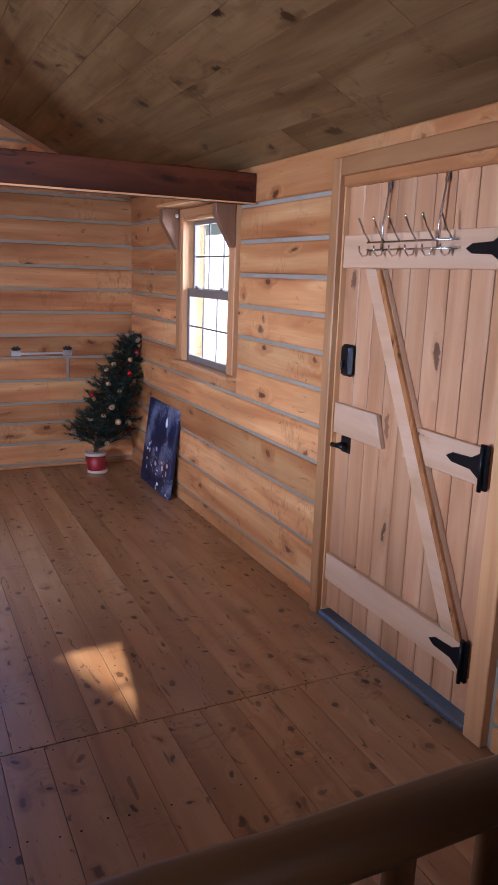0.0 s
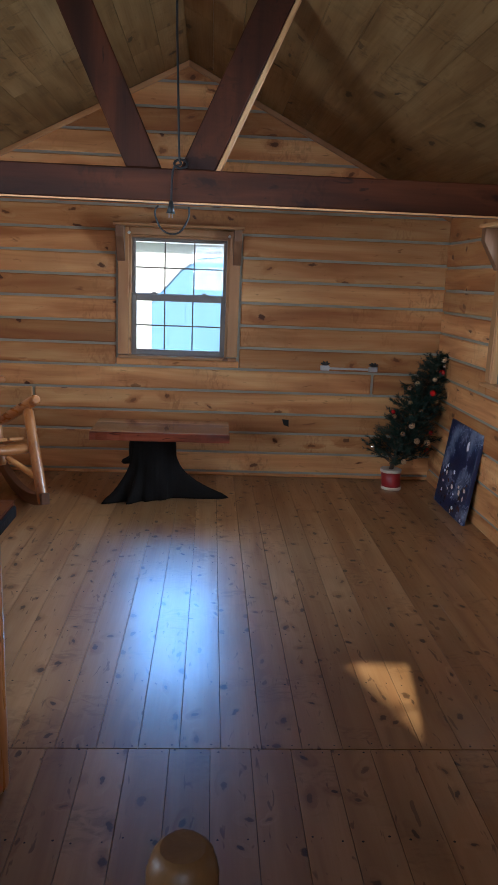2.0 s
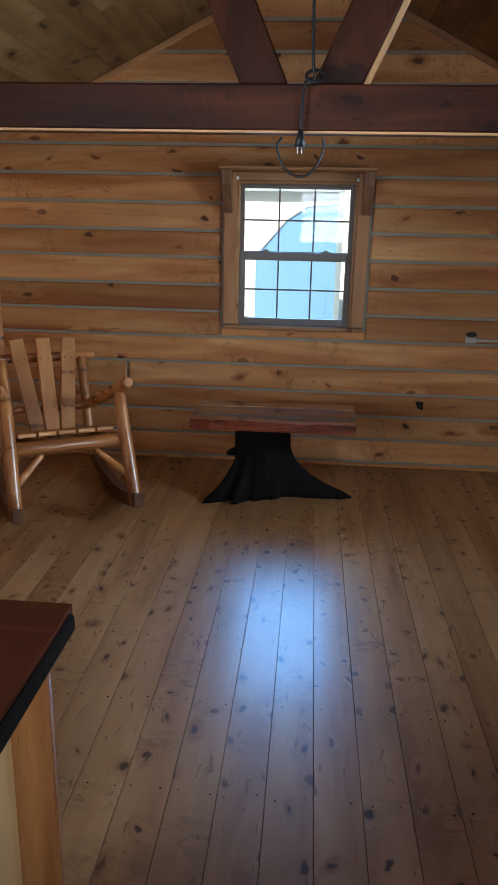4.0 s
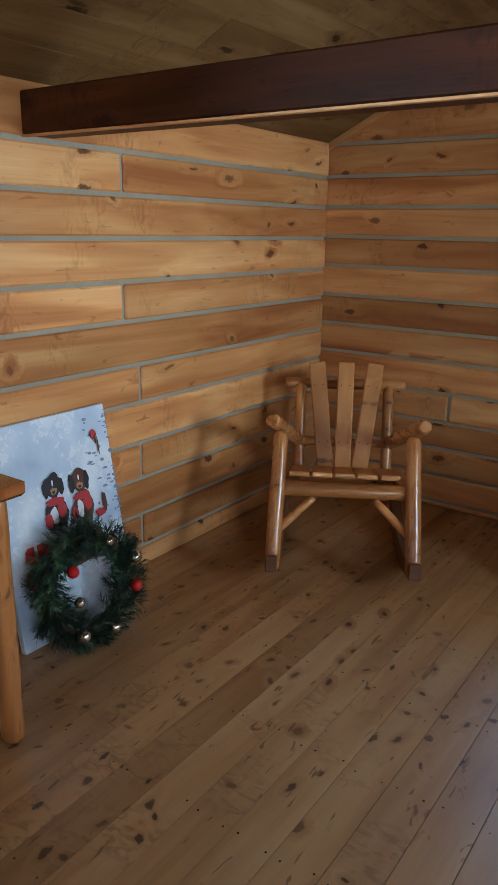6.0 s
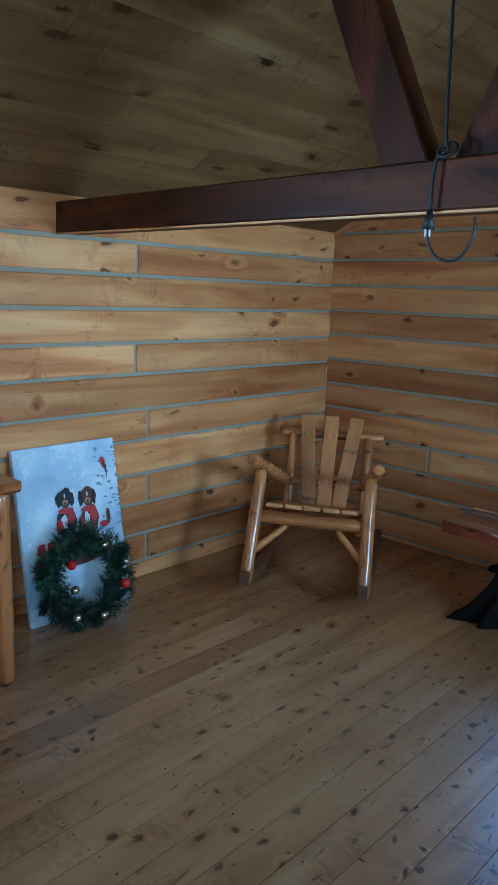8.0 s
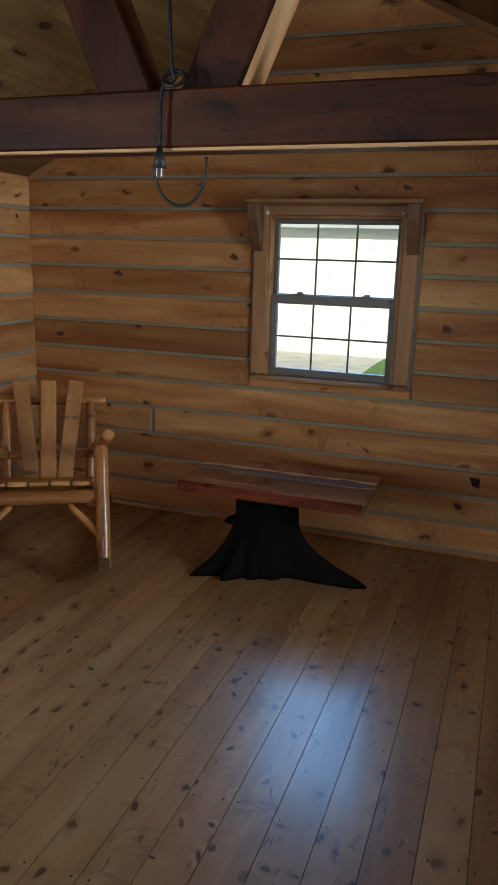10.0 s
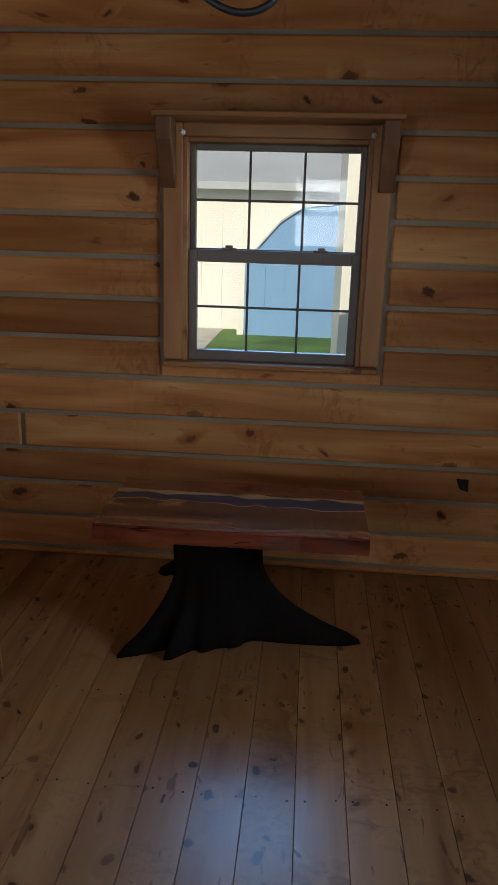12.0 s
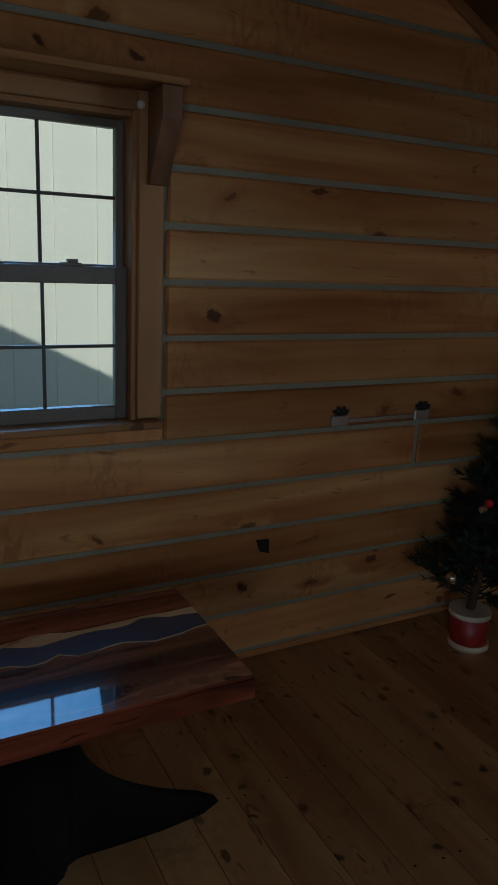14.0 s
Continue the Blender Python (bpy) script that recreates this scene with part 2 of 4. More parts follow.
LOGC = ((0.69, 0.33, 0.11), (0.51, 0.205, 0.057), (0.24, 0.075, 0.02))
pole_x = wood("peeled_log_x", "x", *LOGC, knots=0.6, knot_col=(0.035, 0.012, 0.006), streak=0.6, rough=0.28, coat=0.5, tone=0.15, knot_size=0.9, fine=45.0, bump=0.05, cells=(6.0, 9.0))
pole_y = wood("peeled_log_y", "y", *LOGC, knots=0.6, knot_col=(0.035, 0.012, 0.006), streak=0.6, rough=0.28, coat=0.5, tone=0.15, knot_size=0.9, fine=45.0, bump=0.05, cells=(6.0, 9.0))
pole_z = wood("peeled_log_z", "z", *LOGC, knots=0.6, knot_col=(0.035, 0.012, 0.006), streak=0.6, rough=0.28, coat=0.5, tone=0.15, knot_size=0.9, fine=45.0, bump=0.05, cells=(6.0, 9.0))
slat_z = wood("chair_slat_wood", "z", (0.67, 0.33, 0.11), (0.56, 0.25, 0.075), (0.4, 0.15, 0.042), knots=0.4, cells=(5.0, 9.0), knot_col=(0.06, 0.018, 0.006), rough=0.4, tone=0.12)
slat_y = wood("chair_seat_wood", "y", (0.67, 0.33, 0.11), (0.56, 0.25, 0.075), (0.4, 0.15, 0.042), knots=0.1, rough=0.4, tone=0.12)
STAIN = ((0.125, 0.033, 0.01), (0.065, 0.016, 0.005), (0.02, 0.006, 0.002))
beam_x = wood("stained_beam_x", "x", *STAIN, knots=0.35, whorl=0.5, streak=1.0, knot_col=(0.02, 0.006, 0.004), rough=0.5, tone=0.1, spec=0.2)
beam_z = wood("stained_beam_z", "z", *STAIN, knots=0.35, whorl=0.5, streak=1.0, knot_col=(0.02, 0.006, 0.004), rough=0.5, tone=0.1, spec=0.2)
CEDAR = ((0.3, 0.07, 0.03), (0.17, 0.035, 0.016), (0.05, 0.011, 0.006))
cedar_x = wood("cedar_slab_x", "x", *CEDAR, knots=0.5, rough=0.2, coat=0.9, tone=0.1, grain=2.4, streak=1.6, spec=0.06, bump=0.0, normal="z")
sapwood = wood("cedar_sapwood", "x", (0.66, 0.45, 0.25), (0.55, 0.33, 0.16), (0.36, 0.17, 0.07), knots=0.3, rough=0.12, coat=1.0, tone=0.05, bump=0.0, normal="z")
counter_y = wood("counter_slab", "y", (0.48, 0.17, 0.05), (0.3, 0.09, 0.025), (0.1, 0.028, 0.009), knots=0.3, rough=0.15, coat=0.9, tone=0.1, bump=0.0, normal="z")
rail_x = wood("railing_log_x", "x", (0.21, 0.098, 0.032), (0.135, 0.057, 0.017), (0.07, 0.026, 0.008), knots=0.4, rough=0.42, spec=0.3, tone=0.1)
rail_z = wood("railing_log_z", "z", (0.21, 0.098, 0.032), (0.135, 0.057, 0.017), (0.07, 0.026, 0.008), knots=0.4, rough=0.42, spec=0.3, tone=0.1)
rocker_wood = wood("rocker_wood", "y", (0.22, 0.1, 0.05), (0.16, 0.07, 0.035), (0.1, 0.045, 0.02), knots=0.1, rough=0.5, tone=0.1)
cedar_dark = wood("cedar_figured_x", "x", (0.55, 0.21, 0.08), (0.19, 0.055, 0.022), (0.018, 0.006, 0.004), whorl=0.9, knots=0.6, knot_col=(0.012, 0.006, 0.004), rough=0.2, coat=0.9, tone=0.1, grain=1.1, fine=45.0, streak=0.5, spec=0.06, bump=0.0, normal="z")
island_red = wood("island_slab", "y", (0.12, 0.026, 0.011), (0.065, 0.015, 0.007), (0.03, 0.008, 0.004), knots=0.2, rough=0.15, coat=0.35, spec=0.15, tone=0.08, bump=0.0, normal="z")
epoxy = plain("blue_epoxy", (0.003, 0.028, 0.058), rough=0.2, coat=0.3, vary=0.5, scale=9, bump=0.0)
grey_epoxy = plain("grey_epoxy", (0.16, 0.15, 0.12), rough=0.12, coat=1.0, vary=0.35, scale=9, bump=0.0)
chink = plain("chinking", (0.32, 0.29, 0.225), rough=0.9, vary=0.14, scale=20, bump=0.4)
black_wood = plain("charred_stump", (0.008, 0.006, 0.005), rough=0.85, vary=0.5, scale=16, bump=0.8)
black_wood.node_tree.nodes["Principled BSDF"].inputs["Specular IOR Level"].default_value = 0.15
iron = plain("black_iron", (0.012, 0.012, 0.013), rough=0.4, metal=0.6, vary=0.3, scale=30)
chrome = plain("chrome", (0.75, 0.72, 0.68), rough=0.2, metal=1.0, vary=0.1, scale=30, bump=0.0)
zinc = plain("zinc_plate", (0.55, 0.56, 0.57), rough=0.35, metal=0.9, vary=0.15, scale=30)
dark_vinyl = plain("window_sash_vinyl", (0.2, 0.165, 0.135), rough=0.45, vary=0.12, scale=30)
muntin_mat = plain("muntin_vinyl", (0.1, 0.085, 0.08), rough=0.5, vary=0.1, scale=30, bump=0.0)
cord_mat = plain("black_cord", (0.01, 0.01, 0.01), rough=0.5, vary=0.2, scale=30, bump=0.0)
nail_mat = plain("nail_head", (0.02, 0.016, 0.013), rough=0.5, metal=0.5, vary=0.3, scale=60, bump=0.0)
needle = plain("fir_needles", (0.009, 0.026, 0.014), rough=0.6, vary=0.5, scale=18, bump=0.0)
needle_light = plain("fir_needle_tips", (0.05, 0.11, 0.05), rough=0.6, vary=0.4, scale=18, bump=0.0)
bark = plain("brown_bark", (0.07, 0.035, 0.018), rough=0.8, vary=0.4, scale=30, bump=0.6)
red_ball = plain("red_bauble", (0.5, 0.012, 0.015), rough=0.15, vary=0.1, scale=10, coat=1.0, bump=0.0)
silver_ball = plain("silver_bauble", (0.8, 0.78, 0.76), rough=0.12, metal=1.0, vary=0.1, scale=20, bump=0.3)
gold_ball = plain("gold_bauble", (0.8, 0.55, 0.3), rough=0.3, metal=0.7, vary=0.15, scale=20, bump=0.2)
red_pot = plain("red_drum", (0.33, 0.02, 0.02), rough=0.4, vary=0.2, scale=20)
cream = plain("cream_rim", (0.7, 0.55, 0.4), rough=0.5, vary=0.15, scale=20)
white_paint = plain("white_siding", (0.8, 0.8, 0.78), rough=0.6, vary=0.05, scale=4)
# blue of the shaded barn wall, put into the colour
shadow_blue = plain("barn_shadow_blue", (0.19, 0.37, 0.66), rough=0.6, vary=0.06, scale=4)
roof_metal = plain("grey_roof", (0.42, 0.46, 0.52), rough=0.5, vary=0.12, scale=4)
grass = plain("lawn", (0.1, 0.2, 0.045), rough=0.9, vary=0.5, scale=6, bump=0.5)
leaf = plain("tree_leaf", (0.06, 0.1, 0.03), rough=0.7, vary=0.5, scale=6, bump=0.0)
hole_shade = plain("cavity_shade", (0.01, 0.009, 0.008), rough=0.9, vary=0.3, scale=20, bump=0.0)
white_plastic = plain("white_plastic", (0.75, 0.72, 0.66), rough=0.4, vary=0.05, scale=20, bump=0.0)
tin_threshold = plain("aluminium_threshold", (0.16, 0.18, 0.2), rough=0.4, metal=0.6, vary=0.25, scale=25)
red_fabric = plain("painted_red", (0.42, 0.03, 0.035), rough=0.6, vary=0.3, scale=40)
brown_paint = plain("painted_brown", (0.09, 0.03, 0.015), rough=0.6, vary=0.4, scale=40)
black_paint = plain("painted_black", (0.015, 0.015, 0.02), rough=0.6, vary=0.4, scale=40)
twig_paint = plain("painted_twig", (0.2, 0.27, 0.4), rough=0.6, vary=0.4, scale=40)
tan_paint = plain("painted_tan", (0.35, 0.2, 0.1), rough=0.6, vary=0.3, scale=40)
white_dab = plain("painted_white", (0.75, 0.78, 0.82), rough=0.6, vary=0.1, scale=40)


def snow_canvas(name, low, mid, high):
    """Printed canvas of a snowy wood: pale blue ground with a lace of frosted twigs."""
    m, nt, bsdf = nodes_of(name)
    co = nt.nodes.new("ShaderNodeTexCoord").outputs["Object"]
    n = nt.nodes.new("ShaderNodeTexNoise")
    n.inputs["Scale"].default_value, n.inputs["Detail"].default_value = 4.0, 6.0
    twig = nt.nodes.new("ShaderNodeTexNoise")
    twig.inputs["Scale"].default_value, twig.inputs["Detail"].default_value, twig.inputs["Distortion"].default_value = 26.0, 5.0, 1.5
    for k in (n, twig):
        nt.links.new(co, k.inputs["Vector"])
    r = ramp(nt, ((0.3, low), (0.5, mid), (0.68, high)))
    nt.links.new(n.outputs[0], r.inputs[0])
    edge = math_node(nt, "MULTIPLY", math_node(nt, "GREATER_THAN", twig.outputs[0], 0.56), math_node(nt, "GREATER_THAN", n.outputs[0], 0.5))
    c = mix(nt, math_node(nt, "MULTIPLY", edge, 0.6), r.outputs[0], high)
    nt.links.new(c, bsdf.inputs["Base Color"])
    bsdf.inputs["Roughness"].default_value = 0.45
    bp = nt.nodes.new("ShaderNodeBump")
    weave = nt.nodes.new("ShaderNodeTexNoise")
    weave.inputs["Scale"].default_value = 400
    nt.links.new(co, weave.inputs["Vector"])
    bp.inputs["Strength"].default_value, bp.inputs["Distance"].default_value = 0.3, 0.002
    nt.links.new(weave.outputs[0], bp.inputs["Height"])
    nt.links.new(bp.outputs[0], bsdf.inputs["Normal"])
    return m


canvas_day = snow_canvas("snow_canvas_day", (0.36, 0.46, 0.6), (0.55, 0.65, 0.78), (0.8, 0.85, 0.9))
canvas_night = snow_canvas("snow_canvas_night", (0.006, 0.01, 0.03), (0.013, 0.022, 0.07), (0.25, 0.28, 0.38))


def glass_material():
    m, nt, bsdf = nodes_of("window_glass")
    out = nt.nodes["Material Output"]
    clear, gloss, fres, mx = (nt.nodes.new(n) for n in ("ShaderNodeBsdfTransparent", "ShaderNodeBsdfGlossy", "ShaderNodeFresnel", "ShaderNodeMixShader"))
    clear.inputs[0].default_value = (0.93, 0.95, 0.95, 1)
    gloss.inputs["Roughness"].default_value = 0.02
    nt.links.new(fres.outputs[0], mx.inputs[0])
    nt.links.new(clear.outputs[0], mx.inputs[1])
    nt.links.new(gloss.outputs[0], mx.inputs[2])
    nt.links.new(mx.outputs[0], out.inputs["Surface"])
    nt.nodes.remove(bsdf)
    return m


glass = glass_material()

# ---------------- shaping helpers ----------------


def add_box(bm, lo, hi, bevel=0.0):
    lo, hi = Vector(lo), Vector(hi)
    m = Matrix.Translation((lo + hi) / 2) @ Matrix.Diagonal((*(hi - lo), 1))
    g = bmesh.ops.create_cube(bm, size=1.0, matrix=m)
    if bevel:
        es = list({e for v in g["verts"] for e in v.link_edges})
        bmesh.ops.bevel(bm, geom=es, offset=bevel, segments=1, affect="EDGES", clamp_overlap=True)
    return bm


def boxes(*specs, bevel=0.0):
    bm = bmesh.new()
    for lo, hi in specs:
        add_box(bm, lo, hi, bevel)
    return bm


def add_tube(bm, pts, radii, seg=12, wob=0.0, caps=True):
    """A round bar through pts, with a radius at each, its ends closed."""
    pts = [Vector(p) for p in pts]
    rings = []
    up = None
    for i, p in enumerate(pts):
        d = (pts[min(i + 1, len(pts) - 1)] - pts[max(i - 1, 0)]).normalized()
        if up is None:
            up = d.orthogonal().normalized()
        up = (up - d * up.dot(d)).normalized()
        side = d.cross(up)
        ring = []
        for k in range(seg):
            a = 2 * math.pi * k / seg
            r = radii[i] * (1 + wob * noise.noise(Vector((p.x * 6 + math.cos(a), p.y * 6 + math.sin(a), p.z * 6))))
            ring.append(bm.verts.new(p + r * (math.cos(a) * up + math.sin(a) * side)))
        rings.append(ring)
    for a, b in zip(rings, rings[1:]):
        for k in range(seg):
            f = bm.faces.new((a[k], a[(k + 1) % seg], b[(k + 1) % seg], b[k]))
            f.smooth = True
    if caps:
        bm.faces.new(list(reversed(rings[0])))
        bm.faces.new(rings[-1])
    return bm


def pole(a, b, r, seg=14, taper=0.06, wob=0.08, n=7, bow=0.0):
    """A peeled pole from a to b with rounded ends, slightly uneven."""
    a, b = Vector(a), Vector(b)
    d = (b - a)
    ln = d.length
    d.normalize()
    side = d.orthogonal().normalized()
    ts = [0, 0.25 * r / ln, 0.7 * r / ln] + [i / n for i in range(1, n)] + [1 - 0.7 * r / ln, 1 - 0.25 * r / ln, 1]
    rs = [0.62 * r, 0.86 * r, r] + [r * (1 - taper * i / n) for i in range(1, n)] + [r * (1 - taper), 0.86 * r * (1 - taper), 0.62 * r * (1 - taper)]
    bm = bmesh.new()
    add_tube(bm, [a + d * ln * t + side * bow * math.sin(math.pi * t) for t in ts], rs, seg, wob)
    return bm


def prism(poly, axis, lo, hi, bevel=0.0):
    """A flat polygon pushed along an axis. poly: pairs of the two other axes, in x, y, z order."""
    bm = bmesh.new()
    k = "xyz".index(axis)

    def at(p, d):
        v = list(p)
        v.insert(k, d)
        return v
    a = [bm.verts.new(at(p, lo)) for p in poly]
    b = [bm.verts.new(at(p, hi)) for p in poly]
    n = len(poly)
    bm.faces.new(a)
    bm.faces.new(list(reversed(b)))
    for i in range(n):
        bm.faces.new((a[i], b[i], b[(i + 1) % n], a[(i + 1) % n]))
    bmesh.ops.recalc_face_normals(bm, faces=bm.faces)
    if bevel:
        bmesh.ops.bevel(bm, geom=list(bm.edges), offset=bevel, segments=1, affect="EDGES", clamp_overlap=True)
    return bm


def ball(center, r, seg=14):
    bm = bmesh.new()
    bmesh.ops.create_uvsphere(bm, u_segments=seg, v_segments=seg // 2 + 2, radius=r, matrix=Matrix.Translation(center))
    for f in bm.faces:
        f.smooth = True
    return bm


def mesh_of(name, bm, material):
    me = bpy.data.meshes.new(name)
    bm.to_mesh(me)
    bm.free()
    me.materials.append(material)
    return me


def part(name, bm, material, parent, label=""):
    ob = new(name, mesh_of(name, bm, material))
    ob.parent = parent
    if label:
        ob["label"] = label
    return ob


def thing(name, m, label, category, group=""):
    ob = new(name)
    ob.empty_display_size = 0.05
    ob.matrix_world = m
    return tagged(ob, label, category, group)


def solid(name, bm, material, label="", category="", kind="", group=""):
    return tagged(new(name, mesh_of(name, bm, material)), label, category, group, kind)


piece_cache = {}


def piece(name, lo, hi, material, parent, bevel=0.006):
    """One board or log of a wall or floor; alike sizes share a mesh."""
    lo, hi = Vector(lo), Vector(hi)
    size = hi - lo
    key = (name, material.name, round(bevel, 4), *(round(v, 3) for v in size))
    if key not in piece_cache:
        piece_cache[key] = mesh_of(name, add_box(bmesh.new(), -size / 2, size / 2, bevel), material)
    ob = new(name, piece_cache[key])
    ob.parent = parent
    ob.location = (lo + hi) / 2
    return ob


# ---------------- windows ----------------
bracket_wood = wood("bracket_stained_pine", "z", (0.3, 0.15, 0.07), (0.22, 0.1, 0.045), (0.14, 0.06, 0.025), knots=0.15, rough=0.5, tone=0.1)


def sheet(x0, x1, y, z0, z1):
    bm = bmesh.new()
    bm.faces.new([bm.verts.new(p) for p in ((x0, y, z0), (x1, y, z0), (x1, y, z1), (x0, y, z1))])
    return bm


def build_window(name, m):
    """A double-hung window with grids, pine casing, sill and a shelf on two brackets. Local x runs along the wall, y outwards, z from the floor."""
    win = new(name)
    win.matrix_world = m
    tagged(win, "double-hung window with brown sashes, grids and pine casing", "window", kind="structure")
    ow, z0, z1 = 0.375, 0.945, 1.835
    for s in (-1, 1):
        a, b = sorted((s * ow, s * (ow + 0.08)))
        part("casing", boxes(((a, -0.02, 0.95), (b, 0.03, 1.885)), bevel=0.004), trim_z, win)
        a, b = sorted((s * (ow - 0.018), s * ow))
        part("jamb", boxes(((a, -0.012, z0), (b, 0.13, z1)), bevel=0.002), trim_z, win)
        a, b = sorted((s * (ow + 0.025), s * (ow + 0.085)))
        part("bracket", prism([(-0.022, 1.64), (-0.022, 1.89), (-0.135, 1.89), (-0.135, 1.81), (-0.035, 1.64)], "x", a, b, 0.003), bracket_wood, win,
             "dark-stained shelf bracket with a slanted lower edge")
        part("rod_holder", ball((s * (ow - 0.005), -0.05, 1.845), 0.012, 10), white_plastic, win, "white plastic rod holder")
    part("head_casing", boxes(((-ow + 0.001, -0.02, z1), (ow - 0.001, 0.03, 1.885)), bevel=0.004), trim_x, win)
    part("head_jamb", boxes(((-ow + 0.019, -0.01, z1 - 0.018), (ow - 0.019, 0.13, z1 - 0.001)), bevel=0.002), trim_x, win)
    part("shelf", boxes(((-0.475, -0.15, 1.891), (0.475, 0.0, 1.911)), bevel=0.004), trim_x, win)
    part("window_sill", boxes(((-0.45, -0.055, 0.922), (0.45, 0.13, 0.944)), bevel=0.005), trim_x, win)
    for sash, y, za, zb, w in (("upper_sash", 0.057, 1.38, 1.817, 0.356), ("lower_sash", 0.022, 0.946, 1.405, 0.356)):
        side = 0.024 if sash == "upper_sash" else 0.036
        top, bot = (0.024, 0.03) if sash == "upper_sash" else (0.05, 0.042)
        fr = part(sash, boxes(((-w, y, za), (-w + side, y + 0.033, zb)), ((w - side, y, za), (w, y + 0.033, zb)),
                              ((-w + side, y, za), (w - side, y + 0.033, za + bot)), ((-w + side, y, zb - top), (w - side, y + 0.033, zb)), bevel=0.003),
                  dark_vinyl, win, "brown vinyl sash frame")
        gl = part("pane", sheet(-w + side - 0.002, w - side + 0.002, y + 0.016, za + bot - 0.002, zb - top + 0.002), glass, fr, "clear glass pane")
        gl.visible_shadow = False
        xs = w - side
        for k in (-1, 1):
            part("muntin", boxes(((k * xs / 3 - 0.005, y + 0.008, za + bot), (k * xs / 3 + 0.005, y + 0.0135, zb - top))), muntin_mat, fr)
        zm = (za + bot + zb - top) / 2
        part("muntin", boxes(((-xs, y + 0.007, zm - 0.005), (xs, y + 0.0075 + 0.005, zm + 0.005))), muntin_mat, fr)
    for k in (-0.19, 0.19):
        part("sash_lock", boxes(((k - 0.03, 0.018, 1.4055), (k + 0.03, 0.05, 1.414)), ((k - 0.012, 0.014, 1.414), (k + 0.018, 0.038, 1.424)), bevel=0.002), dark_vinyl, win,
             "brown sash lock")
    return win


WIN_FAR_X, WIN_RIGHT_Y, WIN_NEAR_X = -0.377, 4.335, -0.14
build_window("window_1", pose(WIN_FAR_X, YF, 0))
build_window("window_2", pose(XR, WIN_RIGHT_Y, 0.015, 0, 0, -90))
# the next two windows are unseen, added to hold the fill lamps
build_window("unseen_window_5", pose(XL, 1.35, 0.015, 0, 0, 90))
build_window("unseen_window_4", pose(XR, 1.2, 0.015, 0, 0, -90))
build_window("window_3", pose(WIN_NEAR_X, YN, 0.36, 0, 0, 180))

# ---------------- walls, roof, floor: the shell ----------------
DOOR_A, DOOR_B, DOOR_Z = 1.885, 2.868, 1.915


def shell_wall(name, axis, face, out, a, b, openings, top, label):
    """Chinked wall body behind the logs. openings: (from, to, bottom, top)."""
    bm = bmesh.new()
    lo, hi = sorted((face + out * 0.014, face + out * WALL_T))

    def block(u0, u1, z0, z1):
        if u1 - u0 < 1e-4 or z1 - z0 < 1e-4:
            return
        if axis == "y":
            add_box(bm, (u0, lo, z0), (u1, hi, z1))
        else:
            add_box(bm, (lo, u0, z0), (hi, u1, z1))
    edges = sorted({a, b, *(v for o in openings for v in o[:2])})
    for u0, u1 in zip(edges, edges[1:]):
        holes = [o for o in openings if o[0] <= u0 + 1e-6 and o[1] >= u1 - 1e-6]
        if holes:
            block(u0, u1, -0.12, holes[0][2])
            block(u0, u1, holes[0][3], top)
        else:
            block(u0, u1, -0.12, top)
    return solid(name, bm, chink, label, "wall", "structure")


EAVE = roof_z(XL)
wall_far = shell_wall("wall_north", "y", YF, 1, XL - WALL_T, XR + WALL_T, [(WIN_FAR_X - 0.375, WIN_FAR_X + 0.375, 0.922, 1.835)], 2.02,
                      "pine log wall with grey chinking and a gable")
gable = prism([(XL - 0.1, 2.02), (XR + 0.1, 2.02), (RIDGE_X, RIDGE_Z + 0.06)], "y", YF + 0.014, YF + WALL_T)
part("gable_chinking", gable, chink, wall_far)
wall_right = shell_wall("wall_east", "x", XR, 1, YN, YF, [(WIN_RIGHT_Y - 0.375, WIN_RIGHT_Y + 0.375, 0.937, 1.85), (DOOR_A, DOOR_B, -0.02, DOOR_Z), (0.825, 1.575, 0.937, 1.85)], 2.1,
                        "pine log wall with grey chinking, a window and a door")
wall_left = shell_wall("wall_west", "x", XL, -1, YN, YF, [(0.975, 1.725, 0.937, 1.85)], 2.1, "pine log wall with grey chinking and butt joints")
wall_near = shell_wall("wall_south", "y", YN, -1, XL - WALL_T, XR + WALL_T, [(WIN_NEAR_X - 0.375, WIN_NEAR_X + 0.375, 1.282, 2.195)], 2.24,
                       "pine log wall with grey chinking behind the railing")
xg = (RIDGE_Z + 0.06 - 2.24) / SLOPE
part("gable_chinking", prism([(RIDGE_X - xg, 2.24), (RIDGE_X + xg, 2.24), (RIDGE_X, RIDGE_Z + 0.06)], "y", YN - WALL_T, YN - 0.014), chink, wall_near)

GAP = 0.0095          # half a chink
LOG_D = 0.05


def log_courses(parent, axis, face, out, joints, spans, material):
    """Squared logs, one object each, between the chinks at the heights joints. spans(zc) gives the stretches that a course covers."""
    lo, hi = sorted((face, face + out * LOG_D))
    for z0, z1 in zip(joints, joints[1:]):
        za, top_ = max(z0 + GAP, 0.002), z1 - GAP
        for u0, u1, *cap in spans((z0 + z1) / 2, za, top_):
            zb = cap[0] if cap else top_
            if u1 - u0 < 0.02 or zb - za < 0.02:
                continue
            if axis == "y":
                piece("log", (u0, lo, za), (u1, hi, zb), material, parent, 0.007)
            else:
                piece("log", (lo, u0, za), (hi, u1, zb), material, parent, 0.007)


